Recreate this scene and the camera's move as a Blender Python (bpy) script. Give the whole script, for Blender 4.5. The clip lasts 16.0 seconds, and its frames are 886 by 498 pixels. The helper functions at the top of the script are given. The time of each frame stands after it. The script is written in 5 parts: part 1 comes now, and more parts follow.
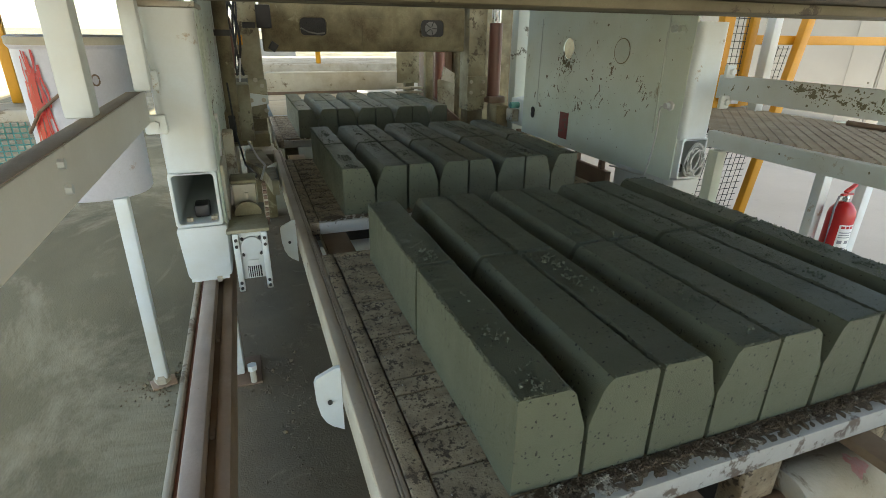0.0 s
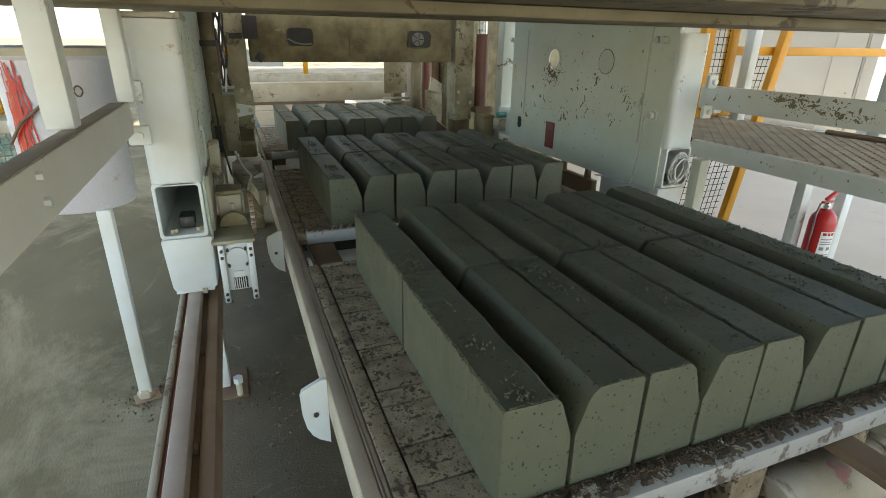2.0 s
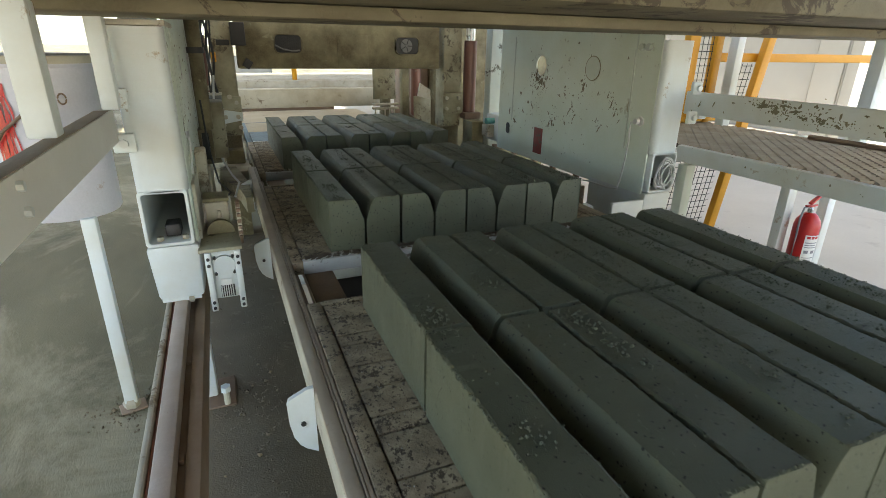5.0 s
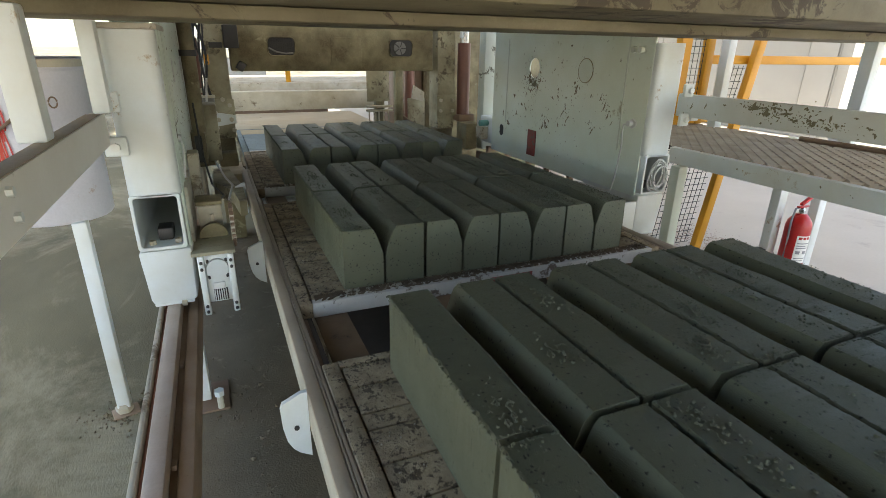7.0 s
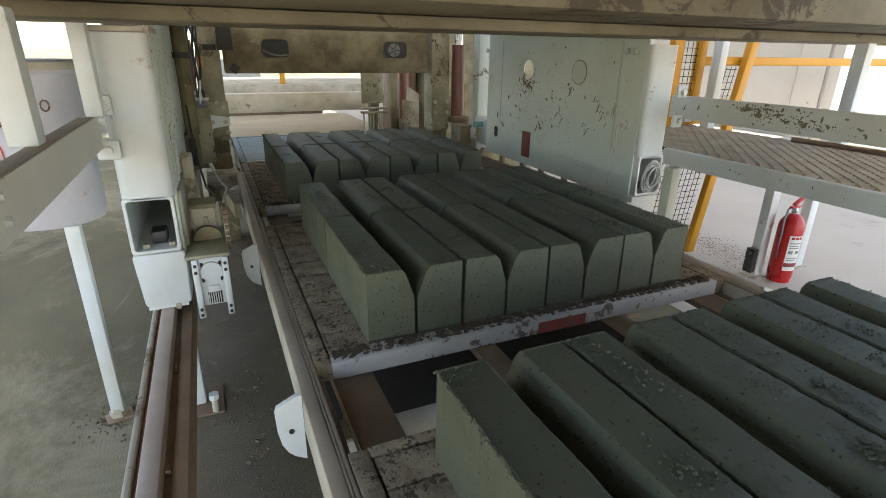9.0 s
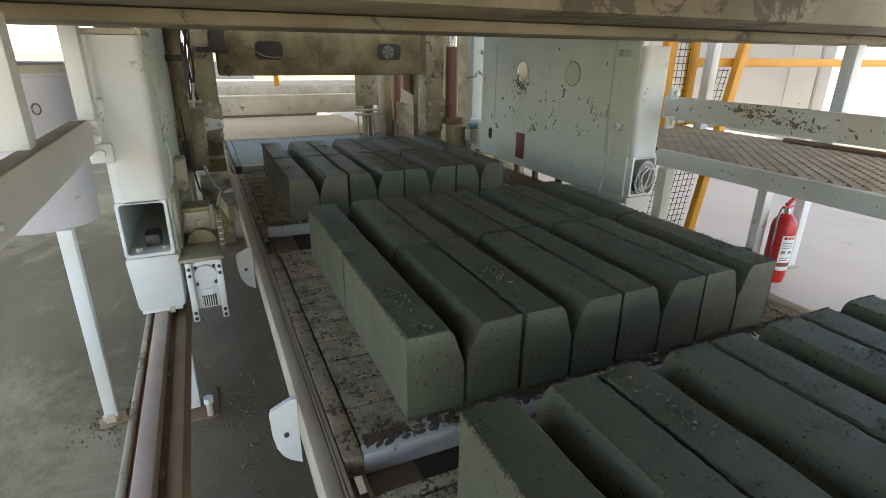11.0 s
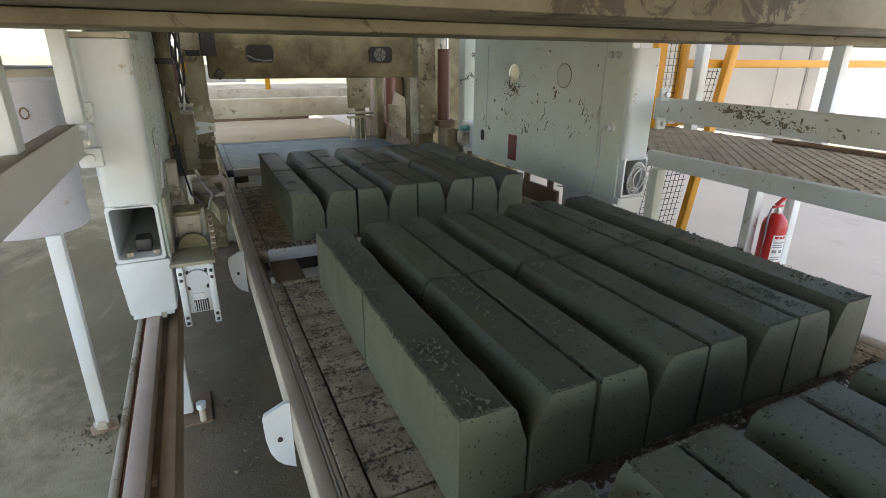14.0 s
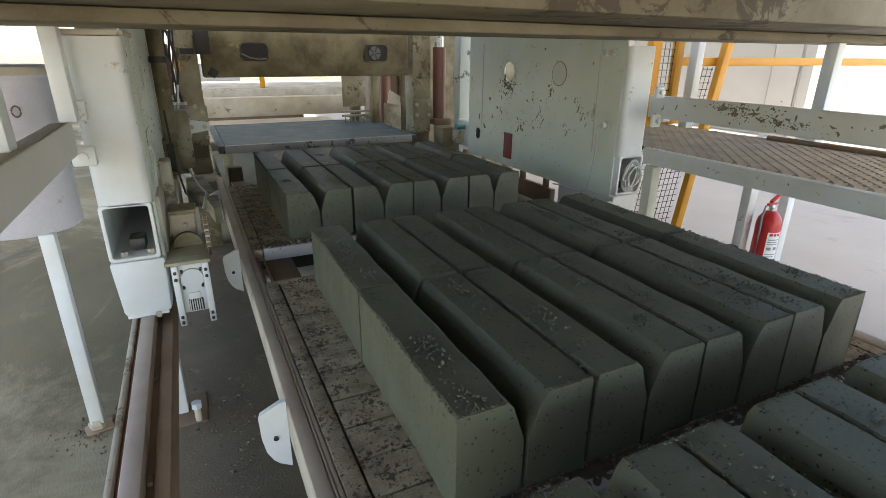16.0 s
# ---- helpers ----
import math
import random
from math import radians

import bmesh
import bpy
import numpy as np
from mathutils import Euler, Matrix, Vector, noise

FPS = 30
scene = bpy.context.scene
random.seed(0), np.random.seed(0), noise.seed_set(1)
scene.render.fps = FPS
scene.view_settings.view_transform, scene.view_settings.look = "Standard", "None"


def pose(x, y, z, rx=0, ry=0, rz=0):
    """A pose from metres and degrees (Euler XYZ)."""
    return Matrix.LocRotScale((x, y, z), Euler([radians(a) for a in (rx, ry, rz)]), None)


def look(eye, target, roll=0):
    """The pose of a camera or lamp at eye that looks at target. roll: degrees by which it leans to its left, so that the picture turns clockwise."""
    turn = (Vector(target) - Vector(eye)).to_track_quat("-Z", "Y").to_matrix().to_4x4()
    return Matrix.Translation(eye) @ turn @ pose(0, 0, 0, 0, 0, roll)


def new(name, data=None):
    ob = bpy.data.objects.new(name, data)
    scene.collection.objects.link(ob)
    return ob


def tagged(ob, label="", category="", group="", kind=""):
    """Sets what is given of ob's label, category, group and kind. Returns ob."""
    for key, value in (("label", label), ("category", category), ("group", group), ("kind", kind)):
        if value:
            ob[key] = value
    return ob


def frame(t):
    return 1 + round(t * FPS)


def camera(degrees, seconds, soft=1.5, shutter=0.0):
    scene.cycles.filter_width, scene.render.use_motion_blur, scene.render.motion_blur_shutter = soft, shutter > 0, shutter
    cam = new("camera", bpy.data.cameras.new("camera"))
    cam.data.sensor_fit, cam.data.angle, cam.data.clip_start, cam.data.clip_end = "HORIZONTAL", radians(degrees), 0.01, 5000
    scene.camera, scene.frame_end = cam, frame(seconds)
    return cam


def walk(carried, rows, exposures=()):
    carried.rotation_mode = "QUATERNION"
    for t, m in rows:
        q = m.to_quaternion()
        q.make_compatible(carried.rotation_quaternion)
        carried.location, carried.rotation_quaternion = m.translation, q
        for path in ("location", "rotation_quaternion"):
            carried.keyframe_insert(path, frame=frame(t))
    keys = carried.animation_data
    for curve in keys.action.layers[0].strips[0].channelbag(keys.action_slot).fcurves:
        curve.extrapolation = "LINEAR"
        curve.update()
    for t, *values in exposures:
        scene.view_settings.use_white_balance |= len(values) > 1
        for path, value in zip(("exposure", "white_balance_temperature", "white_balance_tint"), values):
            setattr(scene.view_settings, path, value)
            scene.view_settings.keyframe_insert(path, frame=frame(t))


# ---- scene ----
cam = camera(80.76, 16.0, soft=0.55, shutter=0.5)
walk(cam, [
    (0.0, look((-0.3318, -0.5605, 1.3158), (0.6361, 2.0334, 0.1603), 0.849)),
    (0.5, look((-0.3299, -0.5609, 1.3162), (0.6554, 2.0306, 0.1701), 0.887)),
    (1.0, look((-0.3281, -0.5613, 1.3167), (0.6748, 2.0292, 0.1839), 0.904)),
    (1.5, look((-0.3264, -0.5617, 1.3173), (0.6922, 2.0280, 0.1969), 0.898)),
    (2.0, look((-0.3248, -0.5622, 1.3180), (0.7072, 2.0282, 0.2113), 0.907)),
    (2.5, look((-0.3232, -0.5627, 1.3187), (0.7241, 2.0254, 0.2211), 0.945)),
    (3.0, look((-0.3218, -0.5632, 1.3195), (0.7331, 2.0241, 0.2272), 0.962)),
    (3.5, look((-0.3204, -0.5637, 1.3204), (0.7395, 2.0239, 0.2337), 0.950)),
    (4.0, look((-0.3190, -0.5642, 1.3212), (0.7503, 2.0205, 0.2368), 0.933)),
    (6.5, look((-0.3134, -0.5667, 1.3258), (0.7905, 2.0094, 0.2555), 0.884)),
    (7.0, look((-0.3125, -0.5671, 1.3267), (0.7998, 2.0056, 0.2571), 0.876)),
    (7.5, look((-0.3116, -0.5676, 1.3275), (0.8081, 2.0028, 0.2601), 0.853)),
    (8.0, look((-0.3108, -0.5680, 1.3283), (0.8165, 1.9986, 0.2597), 0.898)),
    (8.5, look((-0.3101, -0.5683, 1.3291), (0.8227, 1.9972, 0.2637), 0.870)),
    (9.0, look((-0.3094, -0.5687, 1.3297), (0.8267, 1.9965, 0.2670), 0.780)),
    (11.5, look((-0.3070, -0.5698, 1.3318), (0.8622, 1.9850, 0.2802), 0.650)),
    (12.0, look((-0.3067, -0.5699, 1.3319), (0.8693, 1.9836, 0.2845), 0.612)),
    (12.5, look((-0.3064, -0.5699, 1.3319), (0.8743, 1.9826, 0.2874), 0.522)),
    (13.0, look((-0.3062, -0.5698, 1.3317), (0.8796, 1.9808, 0.2886), 0.496)),
    (13.5, look((-0.3061, -0.5697, 1.3313), (0.8886, 1.9772, 0.2891), 0.482)),
    (14.0, look((-0.3060, -0.5695, 1.3308), (0.8917, 1.9758, 0.2884), 0.436)),
    (14.5, look((-0.3059, -0.5693, 1.3301), (0.8974, 1.9755, 0.2928), 0.418)),
    (15.0, look((-0.3059, -0.5690, 1.3293), (0.9008, 1.9742, 0.2920), 0.381)),
    (15.5, look((-0.3060, -0.5686, 1.3282), (0.9052, 1.9734, 0.2931), 0.329)),
    (16.0, look((-0.3061, -0.5681, 1.3269), (0.9127, 1.9649, 0.2789), 0.400)),
], exposures=((0, 1.7, 7000, 5), (4, 1.79, 6980, 6), (9, 1.84, 6880, 12), (16, 1.84, 6780, 13)))

# ---- light: an open-sided hall by day ----
world = bpy.data.worlds.new("daylight")
scene.world = world
world.use_nodes = True
wn = world.node_tree
sky = wn.nodes.new("ShaderNodeTexSky")
sky.sky_type, sky.sun_disc = "NISHITA", False
sky.sun_elevation, sky.sun_rotation = radians(52), radians(177)
wn.nodes["Background"].inputs["Strength"].default_value = 0.15
wn.links.new(sky.outputs[0], wn.nodes["Background"].inputs["Color"])
sun = new("sun", bpy.data.lights.new("sun", "SUN"))
sun.data.energy, sun.data.angle, sun.data.color = 4.5, radians(0.6), (1.0, 0.95, 0.87)
sun.matrix_world = look((0.3, -6.0, 7.7), (0, 0, 0))


# ---- materials ----
def material(name, base, dark, rough=0.6, metal=0.0, scale=6.0, spots=None, amount=0.35, bump=0.15, grain=120.0, cover=0.62, spot_scale=9.0, cluster=0.0, swirl=0.0, speck=0.6, stretch=None, soft=0.05, pits=0.0):
    """A worn surface: two tones mixed by broad stains, fine grain, and splashes of a third colour."""
    m = bpy.data.materials.new(name)
    m.use_nodes = True
    n, l = m.node_tree.nodes, m.node_tree.links
    b = n["Principled BSDF"]
    co = n.new("ShaderNodeTexCoord")
    place = co.outputs["Object"]
    if stretch:
        lay = n.new("ShaderNodeMapping")
        lay.inputs["Scale"].default_value, lay.inputs["Rotation"].default_value = stretch, (0, 0, radians(35))
        l.new(place, lay.inputs["Vector"])
        place = lay.outputs[0]
    def noise_node(s, d=6.0, r=0.6):
        t = n.new("ShaderNodeTexNoise")
        t.inputs["Scale"].default_value, t.inputs["Detail"].default_value, t.inputs["Roughness"].default_value = s, d, r
        l.new(place, t.inputs["Vector"])
        return t
    def ramp(source, a, c):
        r = n.new("ShaderNodeMapRange")
        r.inputs["From Min"].default_value, r.inputs["From Max"].default_value = a, c
        l.new(source, r.inputs["Value"])
        return r.outputs["Result"]
    def mix(fac, a, c):
        x = n.new("ShaderNodeMix")
        x.data_type = "RGBA"
        for key, value in ((0, fac), (6, a), (7, c)):
            if isinstance(value, (tuple, list, float)):
                x.inputs[key].default_value = value if isinstance(value, float) else (*value, 1)
            else:
                l.new(value, x.inputs[key])
        return x.outputs[2]
    broad, fine = noise_node(scale), noise_node(grain, 3.0)
    tone = mix(ramp(broad.outputs["Fac"], 0.5 - amount, 0.5 + amount), base, dark)
    grit = n.new("ShaderNodeMath")
    grit.operation = "MULTIPLY"
    grit.inputs[1].default_value = speck
    l.new(ramp(fine.outputs["Fac"], 0.35, 0.75), grit.inputs[0])
    tone = mix(grit.outputs[0], tone, [0.55 * a + 0.3 * d for a, d in zip(base, dark)])
    if spots:
        s = noise_node(spot_scale, 8.0, 0.72)
        s.inputs["Distortion"].default_value = swirl
        where = n.new("ShaderNodeMath")
        where.operation = "MULTIPLY_ADD"
        where.inputs[1].default_value = cluster
        patch = noise_node(spot_scale * 0.22, 2.0)
        l.new(patch.outputs["Fac"], where.inputs[0])
        l.new(s.outputs["Fac"], where.inputs[2])
        edge = cover + 0.5 * cluster
        tone = mix(ramp(where.outputs[0], edge, edge + soft), tone, spots)
    # flat near-black dots paint the shade inside small pits
    if pits:
        cells = n.new("ShaderNodeTexVoronoi")
        cells.inputs["Scale"].default_value = 150.0
        bend, push = noise_node(210.0, 2.0), n.new("ShaderNodeVectorMath")
        push.operation = "MULTIPLY_ADD"
        push.inputs[1].default_value = (0.009, 0.009, 0.009)
        l.new(bend.outputs["Color"], push.inputs[0])
        l.new(place, push.inputs[2])
        l.new(push.outputs[0], cells.inputs["Vector"])
        split = n.new("ShaderNodeSeparateColor")
        l.new(cells.outputs["Color"], split.inputs[0])
        hole = n.new("ShaderNodeMath")
        hole.operation = "MULTIPLY"
        l.new(ramp(cells.outputs["Distance"], 0.42, 0.3), hole.inputs[0])
        l.new(ramp(split.outputs[0], 1.0 - pits, 1.001 - pits), hole.inputs[1])
        tone = mix(hole.outputs[0], tone, [0.18 * a for a in dark])
    info = n.new("ShaderNodeObjectInfo")
    hue = n.new("ShaderNodeHueSaturation")
    l.new(ramp(info.outputs["Random"], -4.0, 4.0), hue.inputs["Value"])
    vary = n.new("ShaderNodeMath")
    vary.operation = "MULTIPLY_ADD"
    vary.inputs[1].default_value, vary.inputs[2].default_value = 0.16, 0.92
    l.new(info.outputs["Random"], vary.inputs[0])
    l.new(vary.outputs[0], hue.inputs["Value"])
    l.new(tone, hue.inputs["Color"])
    l.new(hue.outputs[0], b.inputs["Base Color"])
    r = n.new("ShaderNodeMath")
    r.operation = "MULTIPLY_ADD"
    r.inputs[1].default_value, r.inputs[2].default_value = 0.3, rough - 0.15
    l.new(broad.outputs["Fac"], r.inputs[0])
    l.new(r.outputs[0], b.inputs["Roughness"])
    b.inputs["Metallic"].default_value = metal
    if bump:
        bp = n.new("ShaderNodeBump")
        bp.inputs["Strength"].default_value, bp.inputs["Distance"].default_value = bump, 0.004
        l.new(fine.outputs["Fac"], bp.inputs["Height"])
        l.new(bp.outputs[0], b.inputs["Normal"])
    return m


WHITE = material("white_paint", (0.73, 0.79, 0.81), (0.62, 0.62, 0.55), 0.38, scale=3.2, amount=0.2, spots=(0.43, 0.36, 0.26), cover=0.665, spot_scale=9.0, bump=0.04, speck=0.18, cluster=0.5, swirl=0.5)
GREEN = material("pale_green_paint", (0.6, 0.64, 0.56), (0.5, 0.54, 0.46), 0.5, scale=3.0, spots=(0.13, 0.125, 0.09), cover=0.74, spot_scale=13.0, bump=0.05, cluster=1.2, swirl=0.5, speck=0.2)
PANEL = material("splashed_green_paint", (0.71, 0.79, 0.73), (0.6, 0.64, 0.51), 0.45, scale=2.2, amount=0.22, spots=(0.36, 0.35, 0.25), cover=0.69, spot_scale=30.0, bump=0.05, cluster=0.8, swirl=0.4, speck=0.3, soft=0.12)
CREAM = material("dusty_cream_paint", (0.6, 0.56, 0.45), (0.38, 0.325, 0.225), 0.6, scale=4.0, amount=0.16, spots=(0.2, 0.15, 0.095), cover=0.6, spot_scale=16.0, bump=0.15, speck=0.4, cluster=0.6, soft=0.09, swirl=0.5)
OCHRE = material("cement_stained_paint", (0.285, 0.25, 0.14), (0.115, 0.087, 0.043), 0.65, scale=5.0, amount=0.11, spots=(0.34, 0.315, 0.2), cover=0.65, bump=0.4, cluster=0.7, spot_scale=14.0, speck=0.7, swirl=0.8, soft=0.1)
# Base tone darkened for the weak light on the beam; brown stains are separate.
BEAM = material("shade_darkened_olive_cream", (0.24, 0.212, 0.13), (0.12, 0.099, 0.056), 0.7, scale=2.2, amount=0.15, spots=(0.07, 0.054, 0.034), cover=0.62, spot_scale=7.0, bump=0.25, speck=0.5, swirl=1.0, cluster=0.8)
SHADE_PLATE = material("dull_dark_steel", (0.12, 0.11, 0.09), (0.08, 0.07, 0.06), 0.7)
PALE = material("pale_concrete", (0.53, 0.485, 0.42), (0.44, 0.4, 0.34), 0.7, scale=1.2, spots=(0.36, 0.32, 0.27), cover=0.62, spot_scale=4.0, bump=0.3, grain=60.0, swirl=0.8, cluster=0.8, speck=0.3, soft=0.2)
DIRT = material("dark_cement_crust", (0.15, 0.11, 0.07), (0.075, 0.055, 0.037), 0.9, scale=16.0, spots=(0.4, 0.37, 0.31), cover=0.57, spot_scale=38.0, bump=1.0, grain=160.0, cluster=0.5)
RUST = material("rusty_steel", (0.26, 0.175, 0.115), (0.17, 0.11, 0.075), 0.65, 0.2, scale=8.0, spots=(0.34, 0.28, 0.23), cover=0.6)
RAILTOP = material("worn_rail_steel", (0.56, 0.46, 0.38), (0.4, 0.3, 0.22), 0.45, 0.1, scale=10.0, spots=(0.24, 0.14, 0.09), cover=0.63)
TRACK = material("dusty_brown_steel", (0.42, 0.31, 0.22), (0.29, 0.2, 0.13), 0.6, 0.05, scale=5.0, spots=(0.2, 0.13, 0.08), cover=0.64, spot_scale=11.0, amount=0.2)
RED_RUST = material("red_rust", (0.24, 0.1, 0.06), (0.15, 0.06, 0.04), 0.8, scale=12.0)
# Greasy dark parts, and painted shade in openings and recesses.
DARK = material("dark_grease_and_shade", (0.05, 0.045, 0.04), (0.03, 0.03, 0.03), 0.5)
FLOOR = material("dusty_concrete", (0.22, 0.2, 0.12), (0.125, 0.11, 0.065), 0.9, scale=1.0, spots=(0.38, 0.345, 0.24), cover=0.485, spot_scale=0.8, amount=0.13, bump=0.5, grain=130.0, speck=0.6, swirl=2.0, cluster=0.4, stretch=(1.0, 0.4, 1.0), soft=0.2)
CONCRETE = material("fresh_concrete", (0.127, 0.14, 0.092), (0.088, 0.097, 0.063), 0.54, scale=7.0, spots=(0.03, 0.03, 0.022), cover=0.63, spot_scale=90.0, bump=0.5, grain=420.0, speck=0.8, soft=0.03, pits=0.1)
CRUMB = material("concrete_crumbs", (0.15, 0.165, 0.12), (0.085, 0.094, 0.068), 0.9, bump=0.3)
PLANK = material("cement_crusted_wood", (0.39, 0.315, 0.205), (0.17, 0.125, 0.078), 0.85, scale=16.0, amount=0.17, spots=(0.07, 0.05, 0.03), cover=0.54, spot_scale=85.0, bump=0.9, grain=170.0, cluster=0.5)
BOARD_EDGE = material("board_edge_paint", (0.5, 0.5, 0.48), (0.36, 0.34, 0.31), 0.5, spots=(0.12, 0.09, 0.07), cover=0.56, spot_scale=14.0)
# Blue of the sky's reflection mixed into the damp board's base colour.
WET_SKY_TINT = material("wet_sky_tinted_board_top", (0.1, 0.15, 0.165), (0.06, 0.09, 0.1), 0.5, scale=6.0, spots=(0.015, 0.017, 0.018), cover=0.555, spot_scale=45.0)
YELLOW = material("yellow_paint", (0.7, 0.33, 0.018), (0.58, 0.26, 0.012), 0.45, bump=0.03)
RED = material("red_enamel", (0.55, 0.02, 0.02), (0.4, 0.015, 0.015), 0.3, bump=0.0)
LABEL = material("white_label", (0.75, 0.75, 0.72), (0.68, 0.68, 0.66), 0.5, bump=0.0)
INK = material("grey_print", (0.25, 0.25, 0.27), (0.2, 0.2, 0.22), 0.6, bump=0.0)
CHROME = material("chrome", (0.75, 0.75, 0.75), (0.65, 0.65, 0.65), 0.25, 1.0, bump=0.0)
WALL = material("grey_cladding", (0.4, 0.395, 0.375), (0.35, 0.34, 0.32), 0.6, scale=1.5, bump=0.03, speck=0.1)
DULL_RED = material("worn_red_paint", (0.28, 0.05, 0.04), (0.2, 0.05, 0.04), 0.6, spots=(0.12, 0.09, 0.07), cover=0.55, spot_scale=30.0)
CABLE = material("pale_cable_and_slit_light", (0.68, 0.68, 0.66), (0.6, 0.6, 0.58), 0.5, bump=0.0)
BLACK = material("black_rubber_and_shade", (0.03, 0.03, 0.03), (0.02, 0.02, 0.02), 0.6, bump=0.0)
CLADDING = material("light_cladding", (0.72, 0.72, 0.7), (0.66, 0.65, 0.63), 0.6, scale=1.5, bump=0.03)
TANK = material("white_plastic_drum", (0.7, 0.68, 0.72), (0.6, 0.58, 0.62), 0.45, scale=5.0, spots=(0.5, 0.4, 0.36), cover=0.64, bump=0.03)
GRATE = material("dusty_galvanised_mesh", (0.52, 0.46, 0.37), (0.34, 0.28, 0.21), 0.7, 0.1, scale=9.0, amount=0.2)
GUARD = material("dusty_cream_channel", (0.8, 0.77, 0.69), (0.7, 0.655, 0.56), 0.5, scale=2.5, amount=0.2, spots=(0.46, 0.38, 0.28), cover=0.67, spot_scale=12.0, bump=0.05, speck=0.2, cluster=0.5, soft=0.1)
BOUNCE_YARD = material("warm_bounce_sand", (0.52, 0.41, 0.22), (0.43, 0.33, 0.17), 0.9, scale=0.7, bump=0.3, grain=60.0)
WOOD = material("oiled_brown_wood", (0.25, 0.165, 0.095), (0.15, 0.1, 0.06), 0.7, scale=9.0, spots=(0.07, 0.05, 0.035), cover=0.64, bump=0.3, grain=90.0)
CRUST = material("trodden_brown_crust", (0.34, 0.25, 0.19), (0.24, 0.165, 0.12), 0.9)
OXIDE = material("red_oxide_paint", (0.2, 0.075, 0.05), (0.12, 0.05, 0.035), 0.35, scale=7.0, spots=(0.3, 0.24, 0.18), cover=0.64, spot_scale=14.0, bump=0.05)
STAIN = material("grimy_olive_paint", (0.4, 0.37, 0.25), (0.21, 0.178, 0.105), 0.6, scale=6.0, amount=0.14, spots=(0.11, 0.085, 0.05), cover=0.58, spot_scale=22.0, bump=0.2, speck=0.5, cluster=0.7, swirl=0.6, soft=0.09)
SMEAR = material("smeared_red_paint", (0.52, 0.2, 0.18), (0.45, 0.3, 0.27), 0.6, scale=40.0, amount=0.12, bump=0.1)
DUST = material("tan_cement_dust", (0.5, 0.4, 0.3), (0.38, 0.29, 0.2), 0.9, scale=8.0, bump=0.4)
SHADE_GRIME = material("shade_and_grime_steel", (0.07, 0.055, 0.04), (0.04, 0.03, 0.022), 0.8)
FAN = material("grey_fan_plastic", (0.24, 0.24, 0.22), (0.15, 0.15, 0.14), 0.5, bump=0.0)
SPLASH = material("dried_cement_flecks", (0.27, 0.25, 0.175), (0.15, 0.14, 0.095), 0.9, bump=0.2)
TEAL = material("teal_mesh_paint", (0.15, 0.4, 0.36), (0.1, 0.3, 0.27), 0.5, bump=0.0)

TAUPE = material("worn_taupe_paint", (0.46, 0.375, 0.28), (0.34, 0.265, 0.185), 0.6, scale=4.0, amount=0.2, spots=(0.2, 0.13, 0.085), cover=0.66, spot_scale=30.0, bump=0.15, speck=0.35)
TAN = material("dusty_table_top", (0.5, 0.435, 0.305), (0.36, 0.29, 0.19), 0.8, scale=3.0, spots=(0.2, 0.15, 0.1), cover=0.63, bump=0.3)

SOIL = material("damp_cement_dirt", (0.24, 0.19, 0.118), (0.12, 0.093, 0.057), 0.9, scale=4.0, spots=(0.3, 0.245, 0.16), cover=0.58, spot_scale=8.0, bump=0.7, grain=150.0, swirl=0.8, speck=0.9, soft=0.12)

ZB = 0.6      # height of the boards' top over the floor


# ---- mesh helpers ----
def box(bm, x0, x1, y0, y1, z0, z1, bevel=0.0, turn=None):
    """Adds a box, its edges bevelled; turn: a matrix applied about its centre."""
    made = bmesh.ops.create_cube(bm, size=1.0)["verts"]
    mid = Vector(((x0 + x1) / 2, (y0 + y1) / 2, (z0 + z1) / 2))
    size = Vector((abs(x1 - x0), abs(y1 - y0), abs(z1 - z0)))
    for v in made:
        co = Vector((v.co[0] * size[0], v.co[1] * size[1], v.co[2] * size[2]))
        v.co = mid + (turn @ co if turn else co)
    if bevel:
        edges = {e for v in made for e in v.link_edges}
        bmesh.ops.bevel(bm, geom=list(edges), offset=min(bevel, min(size) * 0.45), segments=2, profile=0.5, affect="EDGES")
    return bm


def tube(bm, a, b, r, r2=None, sides=16):
    """Adds a closed cylinder or cone from a to b."""
    a, b = Vector(a), Vector(b)
    m = Matrix.Translation((a + b) / 2) @ (b - a).to_track_quat("Z", "Y").to_matrix().to_4x4()
    bmesh.ops.create_cone(bm, cap_ends=True, segments=sides, radius1=r, radius2=r if r2 is None else r2, depth=(b - a).length, matrix=m)
    return bm


def lathe(bm, centre, profile, sides=40):
    """Adds a turned shape about an upright axis; profile: (radius, height) from the bottom."""
    cx, cy, cz = centre
    rings = [[bm.verts.new((cx + r * math.cos(2 * math.pi * k / sides), cy + r * math.sin(2 * math.pi * k / sides), cz + h)) for k in range(sides)] for r, h in profile]
    for lo, hi in zip(rings, rings[1:]):
        for k in range(sides):
            bm.faces.new((lo[k], lo[(k + 1) % sides], hi[(k + 1) % sides], hi[k]))
    bm.faces.new(list(reversed(rings[0])))
    bm.faces.new(rings[-1])
    return bm


